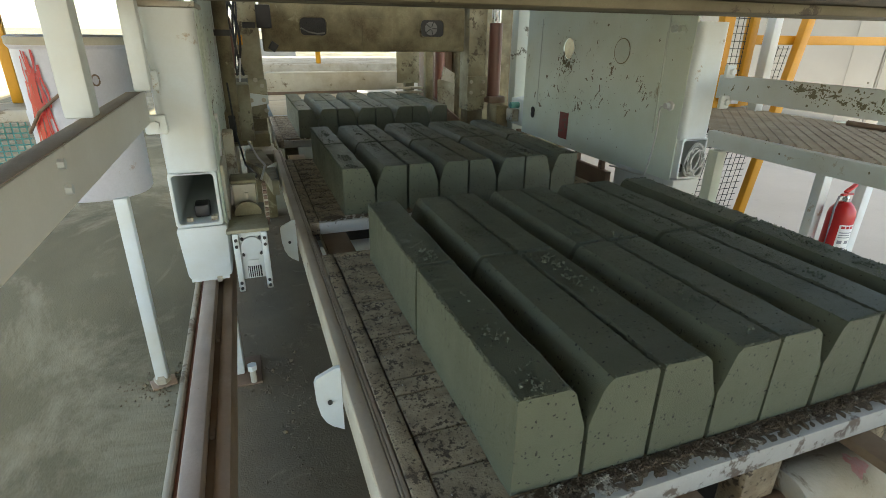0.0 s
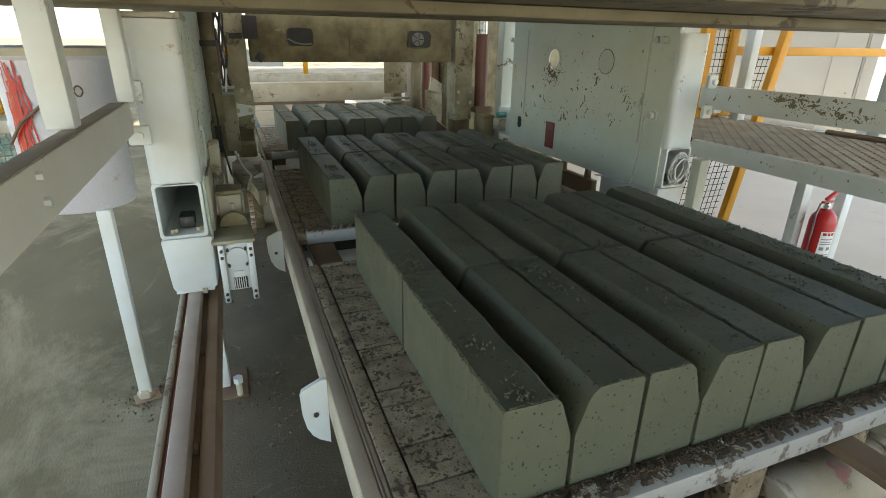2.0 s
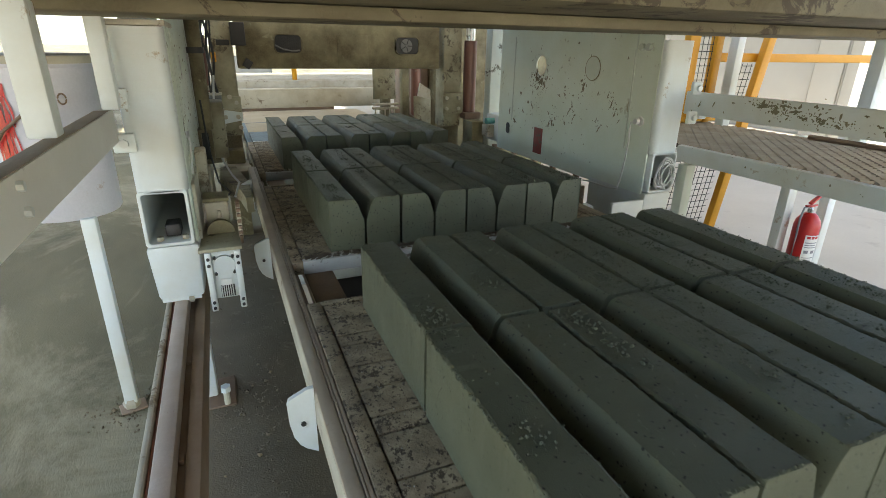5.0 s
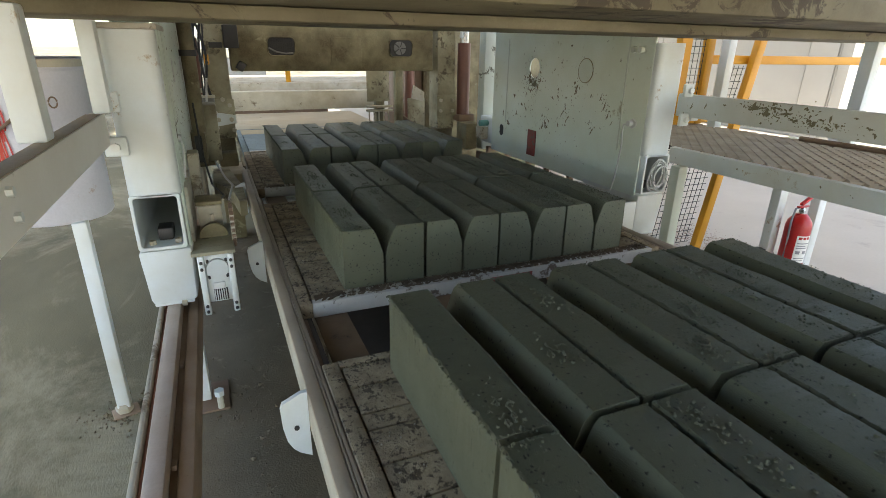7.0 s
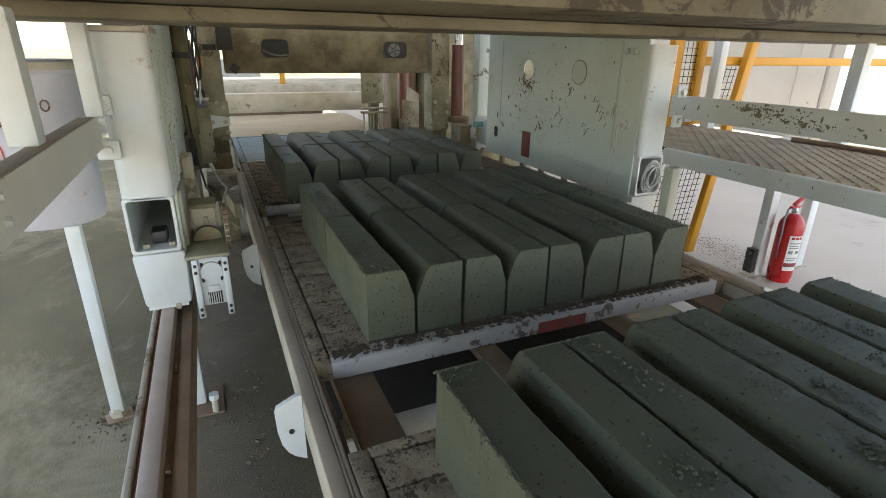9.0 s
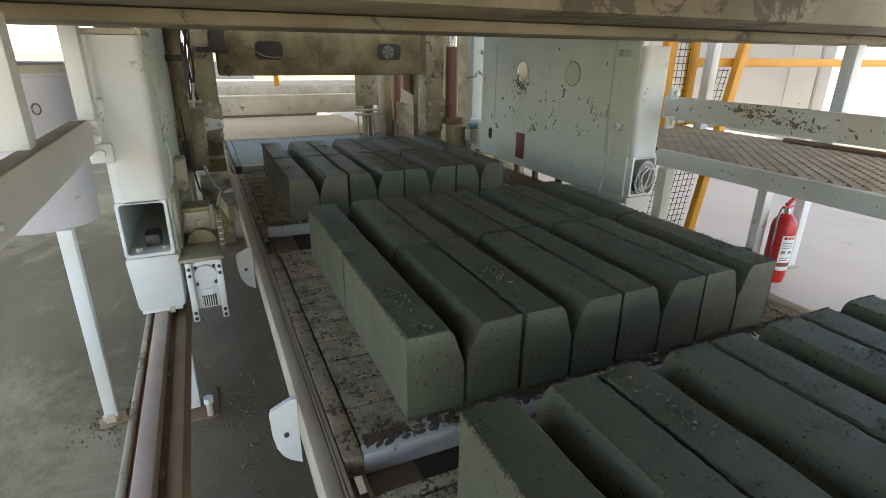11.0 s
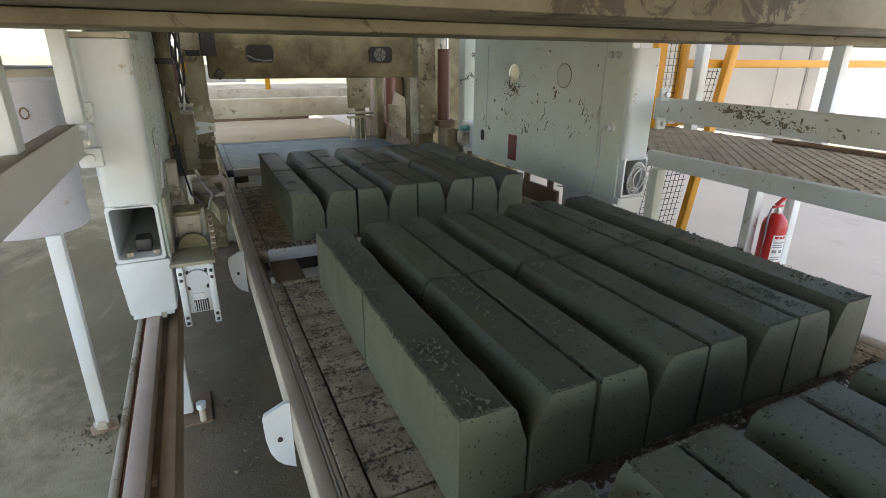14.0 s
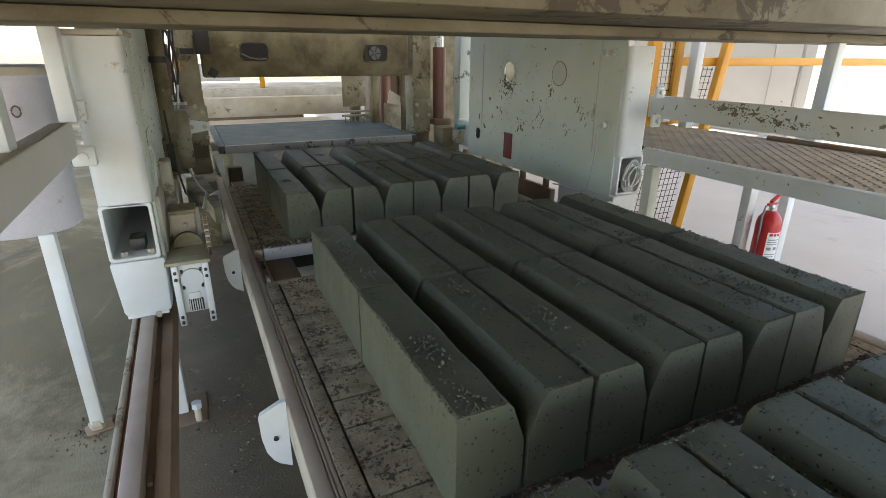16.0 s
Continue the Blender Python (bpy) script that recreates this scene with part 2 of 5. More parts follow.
def plate(bm, outline, axis, a, b):
    """Adds a flat plate: an outline in the other two axes, thick from a to b along the axis."""
    def put(u, v, w):
        return {"x": (w, u, v), "y": (u, w, v), "z": (u, v, w)}[axis]
    lo = [bm.verts.new(put(u, v, a)) for u, v in outline]
    hi = [bm.verts.new(put(u, v, b)) for u, v in outline]
    faces = [bm.faces.new(lo), bm.faces.new(list(reversed(hi)))]
    for k in range(len(lo)):
        j = (k + 1) % len(lo)
        faces.append(bm.faces.new((lo[k], hi[k], hi[j], lo[j])))
    bmesh.ops.recalc_face_normals(bm, faces=faces)
    return bm


def sweep(bm, points, r, sides=8):
    """Adds a bent round bar through the points."""
    pts = [Vector(p) for p in points]
    rings = []
    for i, p in enumerate(pts):
        d = (pts[min(i + 1, len(pts) - 1)] - pts[max(i - 1, 0)]).normalized()
        q = d.to_track_quat("Z", "Y")
        rings.append([bm.verts.new(p + q @ Vector((r * math.cos(2 * math.pi * k / sides), r * math.sin(2 * math.pi * k / sides), 0))) for k in range(sides)])
    for lo, hi in zip(rings, rings[1:]):
        for k in range(sides):
            bm.faces.new((lo[k], lo[(k + 1) % sides], hi[(k + 1) % sides], hi[k]))
    bm.faces.new(list(reversed(rings[0])))
    bm.faces.new(rings[-1])
    return bm


def finish(bm, name, mat, smooth=False):
    me = bpy.data.meshes.new(name)
    bmesh.ops.recalc_face_normals(bm, faces=bm.faces[:])
    bm.to_mesh(me)
    bm.free()
    me.materials.append(mat)
    if smooth:
        me.polygons.foreach_set("use_smooth", [True] * len(me.polygons))
        me.set_sharp_from_angle(angle=radians(35))
    return me


def base_of(ob):
    p = Vector(ob.location)
    while ob.parent:
        ob = ob.parent
        p += ob.location
    return p


def part(name, bm, mat, parent, label="", smooth=True):
    """Links a bmesh, built in the world's coordinates, as one mesh under a thing or a part."""
    bmesh.ops.translate(bm, verts=bm.verts[:], vec=-base_of(parent))
    ob = new(name, finish(bm, name, mat, smooth))
    ob.parent = parent
    return tagged(ob, label)


def thing(name, place, label, category, group="", kind=""):
    ob = new(name)
    ob.location = place
    ob.empty_display_size = 0.05
    return tagged(ob, label, category, group, kind)


def solid(name, bm, mat, label="", category="", group="", kind="", smooth=True):
    """A thing that is one mesh, built in the world's coordinates."""
    return tagged(new(name, finish(bm, name, mat, smooth)), label, category, group, kind)


def B():
    return bmesh.new()


# ---- the hall ----
def hall():
    bm = B()
    grid = [[bm.verts.new((x, y, 0.0)) for x in np.linspace(-400, 400, 3)] for y in np.linspace(-400, 400, 3)]
    for a, b in zip(grid, grid[1:]):
        for k in range(2):
            bm.faces.new((a[k], a[k + 1], b[k + 1], b[k]))
    solid("ground", bm, FLOOR, "dusty grey concrete floor with pale cement drifts", "floor", kind="structure")
    solid("floor", box(B(), 1.95, 9.0, -1.69, 16, -0.05, 0.004), PALE, "pale concrete floor beside the walkway", "floor", kind="structure")
    # slab behind the camera, added as a reflector for faces turned to it
    solid("pavement", box(B(), -14, 9.0, -22, -1.7, -0.05, 0.003), PALE, "unseen pale slab added to bounce sunlight onto the stone fronts", "pavement", kind="structure")
    solid("pavement", box(B(), 9.2, 90, -40, 90, -0.05, 0.003), PALE, "pale sunlit yard past the hall's open end", "pavement", kind="structure")
    # reflector: its sandy tint is chosen to throw warm light on left-hand faces
    solid("pavement", box(B(), -60, -4.7, -1.69, 60, -0.05, 0.003), BOUNCE_YARD, "sandy ground added beside the hall to bounce warm light", "pavement", kind="structure")
    # roof out of view; its edges and opening are placed to shape the light
    bm = B()
    for x0, x1, y0, y1 in ((-4.6, -1.6, -6.6, 16), (2.6, 7.2, -6.6, 16), (-1.6, 2.6, -6.6, 4.0), (-1.6, 2.6, 8.6, 16)):
        box(bm, x0, x1, y0, y1, 6.4, 6.6)
    solid("ceiling", bm, CLADDING, "unseen hall roof added to block the sun, open above the press", "ceiling", kind="structure")
    wall = thing("wall_east", (9.1, 10, 0), "light grey sheet-metal hall wall with upright seams", "wall", kind="structure")
    for y0, y1 in ((5.62, 8.9), (8.91, 12.4), (12.41, 15.9)):
        part("panel", box(B(), 9.0, 9.1, y0, y1, 0, 6.4, 0.01), WALL, wall)
    for y0, y1, x in ((4.88, 5.06, 8.93), (5.08, 5.11, 8.96), (5.13, 5.6, 8.97)):
        part("door_post", box(B(), x, 9.12, y0, y1, 0, 6.4, 0.01), WALL, wall)
    far = thing("wall_north", (0, 16, 0), "light hall wall with an open bay", "wall", kind="structure")
    for x0, x1, z0, z1 in ((-9, 1.2, 0, 1.05), (4.2, 9, 0, 6.4), (-9, 4.2, 3.4, 6.4)):
        part("panel", box(B(), x0, x1, 15.9, 16, z0, z1), WALL, far)
    for x, y in ((-4.4, -6.4), (-4.4, 6.5), (-4.4, 15.7), (7.0, -6.4)):
        solid("column", box(B(), x - 0.15, x + 0.15, y - 0.15, y + 0.15, 0, 6.4, 0.02), WHITE, "white steel hall column", "column", "hall columns", "structure")


# ---- the moulding machine's side frames ----
def hollow(bm, xa, xb, z0, z1, w, y0, y1):
    """A rounded rectangular tube along y."""
    x0, x1 = min(xa, xb), max(xa, xb)
    def ring(inset, r):
        out = []
        for cx, cz, a0 in ((x1 - inset - r, z1 - inset - r, 0), (x0 + inset + r, z1 - inset - r, 90), (x0 + inset + r, z0 + inset + r, 180), (x1 - inset - r, z0 + inset + r, 270)):
            out += [(cx + r * math.cos(radians(a0 + a)), cz + r * math.sin(radians(a0 + a))) for a in (0, 30, 60, 90)]
        return out
    loops = [[bm.verts.new((u, y, v)) for u, v in ring(i, r)] for i, r, y in ((0, 0.012, y0 + 0.002), (0.002, 0.011, y0), (w - 0.002, 0.012, y0), (w, 0.01, y0 + 0.002), (w, 0.01, y1), (0, 0.012, y1))]
    loops.append(loops[0])
    for a, b in zip(loops, loops[1:]):
        for k in range(16):
            j = (k + 1) % 16
            bm.faces.new((a[k], a[j], b[j], b[k]))
    return bm


def upright(bm, xa, xb, y0, y1, z0, z1, r):
    """A column with rounded upright edges."""
    x0, x1 = min(xa, xb), max(xa, xb)
    out = []
    for cx, cy, a0 in ((x1 - r, y1 - r, 0), (x0 + r, y1 - r, 90), (x0 + r, y0 + r, 180), (x1 - r, y0 + r, 270)):
        out += [(cx + r * math.cos(radians(a0 + a)), cy + r * math.sin(radians(a0 + a))) for a in (0, 18, 36, 54, 72, 90)]
    return plate(bm, out, "z", z0, z1)


def pierced(bm, y0, y1, z0, z1, cy, cz, r, xa, xb):
    """An upright plate in the plane of y and z with a round hole through it."""
    ring = [(cy + r * math.cos(a), cz + r * math.sin(a)) for a in np.linspace(math.pi, -math.pi, 33)[:-1]]
    frame_pts = []
    for k in range(32):
        a = math.pi - 2 * math.pi * k / 32
        dy, dz = math.cos(a), math.sin(a)
        t = min(((y1 - cy) / dy) if dy > 1e-6 else ((y0 - cy) / dy) if dy < -1e-6 else 9e9, ((z1 - cz) / dz) if dz > 1e-6 else ((z0 - cz) / dz) if dz < -1e-6 else 9e9)
        frame_pts.append((cy + t * dy, cz + t * dz))
    corners = [(y0, z0), (y1, z0), (y1, z1), (y0, z1)]
    for c in corners:
        k = min(range(32), key=lambda q: (frame_pts[q][0] - c[0]) ** 2 + (frame_pts[q][1] - c[1]) ** 2)
        frame_pts[k] = c
    loops = [[bm.verts.new((x, u, v)) for u, v in pts] for x, pts in ((xa, ring), (xa, frame_pts), (xb, frame_pts), (xb, ring))]
    loops.append(loops[0])
    for a, b in zip(loops, loops[1:]):
        for k in range(32):
            j = (k + 1) % 32
            bm.faces.new((a[k], a[j], b[j], b[k]))
    return bm


def splash(parent, at, clusters, seed):
    """Flecks of dried cement on an upright face, thrown in clusters (along, height, spread, spread, count)."""
    rng = random.Random(seed)
    bm = B()
    side = -1 if at > 0.56 else 1
    for u0, v0, su, sv, count in clusters:
        for k in range(count):
            u, v, r = rng.gauss(u0, su), rng.gauss(v0, sv), rng.uniform(0.0012, 0.0034) * (2.3 if rng.random() < 0.12 else 1)
            if at > 1.0 and math.hypot(u - 2.377, v - 1.231) < 0.064:
                continue
            long, turn = rng.uniform(0.9, 2.6), rng.gauss(1.9, 1.0)
            ring = []
            for i in range(8):
                a = math.pi * i / 4
                p, q = r * long * math.cos(a) * rng.uniform(0.35, 1.3), r * math.sin(a) * rng.uniform(0.35, 1.3)
                ring.append((u + p * math.cos(turn) - q * math.sin(turn), v + p * math.sin(turn) + q * math.cos(turn)))
            low = [bm.verts.new((at, a, b)) for a, b in ring]
            top = bm.verts.new((at + side * r * 0.3, u, v))
            for i in range(8):
                bm.faces.new((low[i], low[(i + 1) % 8], top))
    tagged(part("cement_splash", bm, SPLASH, parent, "dark flecks of dried cement", smooth=False), kind="stuff")


def blotch(parent, at, spots, seed):
    """Larger dried splashes: (along, height, length, width, turn in degrees), each with a ragged outline."""
    rng = random.Random(seed)
    side = -1 if at > 0.56 else 1
    for u0, v0, a, b, deg in spots:
        bm = B()
        turn = radians(deg)
        ring = []
        for i in range(28):
            t = 2 * math.pi * i / 28
            k = 0.35 + 0.7 * rng.random() ** 1.6
            p, q = a * k * math.cos(t), b * k * math.sin(t) + 0.25 * b * math.sin(9 * u0 + 3 * math.cos(t))
            ring.append((u0 + p * math.cos(turn) - q * math.sin(turn), v0 + p * math.sin(turn) + q * math.cos(turn)))
        low = [bm.verts.new((at, u, v)) for u, v in ring]
        top = bm.verts.new((at + side * 0.0012, u0, v0))
        for i in range(28):
            bm.faces.new((low[i], low[(i + 1) % 28], top))
        part("splash_mark", bm, SPLASH, parent, "dried cement splash", smooth=False)


def side_frame(name, s):
    """s = -1: the frame beside the rail; s = 1: the one beside the walkway."""
    def X(u):
        return 0.56 + s * u
    def bx(bm, a, b, *rest):
        return box(bm, min(X(a), X(b)), max(X(a), X(b)), *rest)
    f = thing(name, (X(1.09), 2.2, 0.49), "pale green and white steel side frame of a block press", "machine frame")
    part("upright", upright(B(), X(1.008), X(1.168), 1.35, 1.62, 0.86, 1.372, 0.03), WHITE, f, "white-painted box upright")
    if s < 0:
        part("cap_plate", bx(B(), 1.0, 1.18, 1.33, 1.66, 1.374, 1.39, 0.003), CREAM, f)
    # hollow longitudinal with an open end
    x0, x1, z0, z1, w = 1.0155, 1.168, 0.67, 0.866, 0.011
    part("box_beam", hollow(B(), X(x0), X(x1), z0, z1, w, 1.35, 3.1), WHITE, f, "white box beam with an open end")
    # dark plate across the hollow beam, in place of the shade deep inside
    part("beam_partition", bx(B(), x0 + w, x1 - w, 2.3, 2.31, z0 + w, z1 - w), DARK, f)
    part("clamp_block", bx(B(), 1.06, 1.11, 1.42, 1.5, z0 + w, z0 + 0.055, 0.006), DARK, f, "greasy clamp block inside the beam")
    for u in (1.045, 1.125):
        part("bolt", tube(B(), (X(u), 1.385, z0 + w), (X(u), 1.385, z0 + w + 0.014), 0.012, sides=6), CREAM, f)
    # foot below it
    bm = B()
    bx(bm, 1.004, 1.173, 1.352, 1.8, 0.458, 0.668, 0.016)
    for v in bm.verts:
        if v.co.z < 0.5 and v.co.y < 1.4:
            v.co.y += 0.012
            v.co.x += 0.01 if v.co.x < X(1.088) else -0.008
    foot = part("foot", bm, WHITE, f, "white steel foot housing")
    part("skirt", bx(B(), 1.025, 1.155, 1.372, 1.79, 0.448, 0.462, 0.003), WHITE, foot)
    part("scraper", bx(B(), 1.05, 1.068, 1.366, 1.38, 0.44, 0.462, 0.003), CREAM, foot)
    if s < 0:
        part("side_panel", bx(B(), 1.006, 1.0145, 1.385, 3.1, 0.64, 1.46, 0.002), PANEL, f, "scuffed pale green side panel")
    else:
        part("side_panel", pierced(B(), 1.385, 2.9, 0.64, 1.46, 2.377, 1.231, 0.06, X(1.006), X(1.0145)), PANEL, f, "scuffed pale green side panel with a peephole", smooth=False)
    if s < 0:
        part("outer_panel", bx(B(), 1.15, 1.16, 1.63, 3.1, 0.87, 1.46), GREEN, f)
    for y in (1.545, 2.7):
        part("panel_seam", bx(B(), 1.0035, 1.0055, y, y + 0.008, 0.86, 1.4), GREEN, f)
    return f


def frames():
    left = side_frame("side_frame", -1)
    right = side_frame("side_frame", 1)
    # details of the walkway side
    disc = part("cover_disc", tube(B(), (1.562, 1.866, 1.234), (1.5655, 1.866, 1.234), 0.06, sides=36), PANEL, right, "round painted blanking disc")
    part("seam_ring", sweep(B(), [(1.5635, 1.866 + 0.062 * math.cos(a), 1.234 + 0.062 * math.sin(a)) for a in np.linspace(0, 2 * math.pi, 37)], 0.0022, 6), OCHRE, disc, "grimy seam round the disc")
    part("hole_lip", sweep(B(), [(1.566, 2.377 + 0.061 * math.cos(a), 1.231 + 0.061 * math.sin(a)) for a in np.linspace(0, 2 * math.pi, 37)], 0.003, 6), GREEN, right)
    part("red_tag", box(B(), 1.562, 1.5655, 2.303, 2.4, 0.69, 0.853, 0.001), DULL_RED, right, "faded red adhesive tag")
    # two black discs on the uncut panel paint the shade inside a slot
    part("slot", tube(B(), (1.562, 2.752, 0.815), (1.5655, 2.752, 0.815), 0.024, sides=20), BLACK, right, "black disc painted as the shade in a slot")
    part("slot", tube(B(), (1.562, 2.752, 0.787), (1.5655, 2.752, 0.787), 0.024, sides=20), BLACK, right, "black disc painted as the shade in a slot")
    gland = part("cable_gland", tube(B(), (1.535, 1.462, 1.005), (1.568, 1.462, 1.005), 0.014, sides=12), CABLE, right)
    part("lock_nut", tube(B(), (1.556, 1.455, 1.005), (1.567, 1.455, 1.005), 0.024, sides=6), CABLE, gland)
    part("cable", sweep(B(), [(1.54, 1.468, 1.005), (1.536, 1.49, 0.998), (1.545, 1.503, 0.97), (1.555, 1.508, 0.9), (1.558, 1.52, 0.8), (1.557, 1.535, 0.7), (1.552, 1.545, 0.65), (1.54, 1.6, 0.643), (1.53, 1.75, 0.645), (1.53, 1.8, 0.64)], 0.0042), CABLE, right, "thin white cable")
    part("seam_bead", sweep(B(), [(1.565, 1.556, 1.33), (1.565, 1.55, 1.1), (1.565, 1.545, 0.87)], 0.003, 6), GREEN, right, "raised weld bead")
    for y in (1.462, 1.505):
        part("bolt", tube(B(), (1.545, y, 1.342), (1.567, y, 1.342), 0.016, sides=6), GREEN, right)
    splash(right, 1.5645, ((2.39, 1.14, 0.05, 0.035, 150), (2.36, 1.19, 0.07, 0.06, 70), (1.93, 1.13, 0.012, 0.03, 22), (2.2, 1.0, 0.25, 0.12, 60), (2.21, 0.92, 0.03, 0.03, 24), (2.01, 0.99, 0.02, 0.05, 20), (1.78, 0.94, 0.02, 0.02, 10), (2.45, 0.95, 0.1, 0.1, 35), (1.69, 1.09, 0.012, 0.02, 12), (1.65, 1.04, 0.012, 0.025, 14), (2.1, 1.2, 0.25, 0.1, 40), (1.95, 0.85, 0.25, 0.08, 14)), 3)
    blotch(right, 1.5645, ((2.37, 1.135, 0.05, 0.03, 20), (2.41, 1.155, 0.03, 0.025, 70), (2.33, 1.12, 0.035, 0.014, 60), (2.3, 1.16, 0.02, 0.008, 100), (2.42, 1.19, 0.018, 0.035, 0), (1.933, 1.135, 0.016, 0.034, 10), (1.955, 1.165, 0.012, 0.012, 0), (2.214, 0.907, 0.035, 0.014, 60), (2.245, 0.89, 0.03, 0.01, 110), (2.18, 0.93, 0.02, 0.008, 50), (2.043, 0.993, 0.045, 0.006, 125), (2.02, 1.03, 0.03, 0.005, 65), (2.0, 0.955, 0.03, 0.005, 120), (1.79, 0.97, 0.02, 0.004, 100), (1.765, 0.925, 0.03, 0.007, 130), (1.72, 1.1, 0.035, 0.005, 115), (1.685, 1.06, 0.035, 0.008, 118), (1.65, 1.02, 0.03, 0.006, 112), (1.615, 0.985, 0.02, 0.004, 125), (2.1, 1.08, 0.016, 0.009, 30), (2.16, 1.07, 0.022, 0.008, 20), (2.5, 1.0, 0.02, 0.012, 40), (2.56, 0.94, 0.026, 0.01, 70), (2.45, 0.98, 0.03, 0.008, 60), (2.6, 1.05, 0.014, 0.02, 0), (2.09, 1.27, 0.008, 0.014, 0), (1.6, 1.29, 0.008, 0.012, 0), (2.08, 0.92, 0.01, 0.014, 0), (2.66, 0.86, 0.03, 0.018, 30), (2.74, 0.92, 0.03, 0.012, 80)), 12)
    splash(left, -0.4447, ((1.9, 1.2, 0.3, 0.15, 40), (2.4, 1.0, 0.3, 0.15, 90), (1.75, 1.0, 0.12, 0.2, 60)), 4)
    rng = random.Random(5)
    for k in range(7):
        bm = B()
        c, r1, r2 = (1.665 + rng.uniform(-0.02, 0.02), 1.36 - 0.004 * k, 0.76), rng.uniform(0.035, 0.058), rng.uniform(0.05, 0.085)
        lean = rng.uniform(-0.5, 0.5)
        sweep(bm, [(c[0] + r1 * math.cos(a) + lean * 0.03 * math.sin(a), c[1], c[2] + r2 * math.sin(a)) for a in np.linspace(0, 2 * math.pi, 25)], 0.0035, 6)
        part("cable_loop", bm, CABLE, right, "loop of white cable in the beam's end")
    part("cable_gland", tube(B(), (-0.461, 1.6, 1.01), (-0.435, 1.6, 1.01), 0.013, sides=12), CABLE, left)
    part("cable", sweep(B(), [(-0.44, 1.6, 1.01), (-0.435, 1.605, 0.98), (-0.445, 1.61, 0.85), (-0.45, 1.6, 0.72)], 0.004), CABLE, left, "thin white cable")
    # white strips paint the daylight that shows through two slits in the panel
    for y0, y1, z0, z1 in ((1.895, 1.925, 1.19, 1.283), (2.59, 2.65, 1.16, 1.275)):
        part("cover_strip", box(B(), -0.4453, -0.443, y0, y1, z0, z1, 0.001), CABLE, left, "white strip painted as daylight through a slit")
    part("bracket", box(B(), 1.37, 1.56, 1.35, 1.37, 0.48, 0.64, 0.004), WHITE, right)
    # walkway clips
    for z in (1.165, 1.03):
        part("clip", box(B(), -0.64, -0.575, 1.325, 1.349, z - 0.03, z + 0.03, 0.006), WHITE, left)
        part("bolt", tube(B(), (-0.607, 1.312, z), (-0.607, 1.326, z), 0.014, sides=6), WHITE, left)
        part("clip", box(B(), 1.735, 1.79, 1.33, 1.349, z - 0.03, z + 0.03, 0.006), WHITE, right)
        part("bolt", tube(B(), (1.765, 1.316, z), (1.765, 1.331, z), 0.014, sides=6), WHITE, right)


# ---- overhead beam, guard rails, walkway ----
def overhead():
    f = thing("overhead_beam", (0.56, 0.95, 1.39), "dusty cream overhead box beam across the conveyor", "beam")
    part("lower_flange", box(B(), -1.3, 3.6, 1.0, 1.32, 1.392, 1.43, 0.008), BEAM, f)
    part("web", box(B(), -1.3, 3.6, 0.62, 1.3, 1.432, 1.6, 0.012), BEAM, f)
    # out of view, added to keep light from above off the stone tops
    part("deck_plate", box(B(), -1.25, 1.75, -3.2, 3.0, 1.602, 1.65, 0.004), SHADE_PLATE, f, "unseen plate added to shade the conveyor")


def left_guard():
    g = thing("guard_rail", (-0.65, 0.2, 1.03), "dusty white steel guard rail bolted to the press frame", "guard rail")
    part("beam", box(B(), -0.662, -0.62, -1.6, 1.345, 1.035, 1.135, 0.006), GUARD, g, "dusty white channel")
    for y, x in ((0.74, -0.688), (1.275, -0.64)):
        part("post", box(B(), x, x + (0.055 if y < 1 else 0.046), y, y + 0.06, 1.137, 1.4, 0.006), WHITE, g, "white square post")
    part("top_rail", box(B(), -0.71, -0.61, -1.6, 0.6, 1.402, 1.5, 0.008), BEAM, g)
    part("dust_layer", box(B(), -0.66, -0.6215, -1.6, 1.27, 1.1355, 1.1375, 0.0008), DUST, g, "brown cement dust on the channel")
    for y, z in ((0.406, 1.115), (0.411, 1.072)):
        part("bolt", tube(B(), (-0.6205, y, z), (-0.61, y, z), 0.0085, sides=6), WHITE, g)


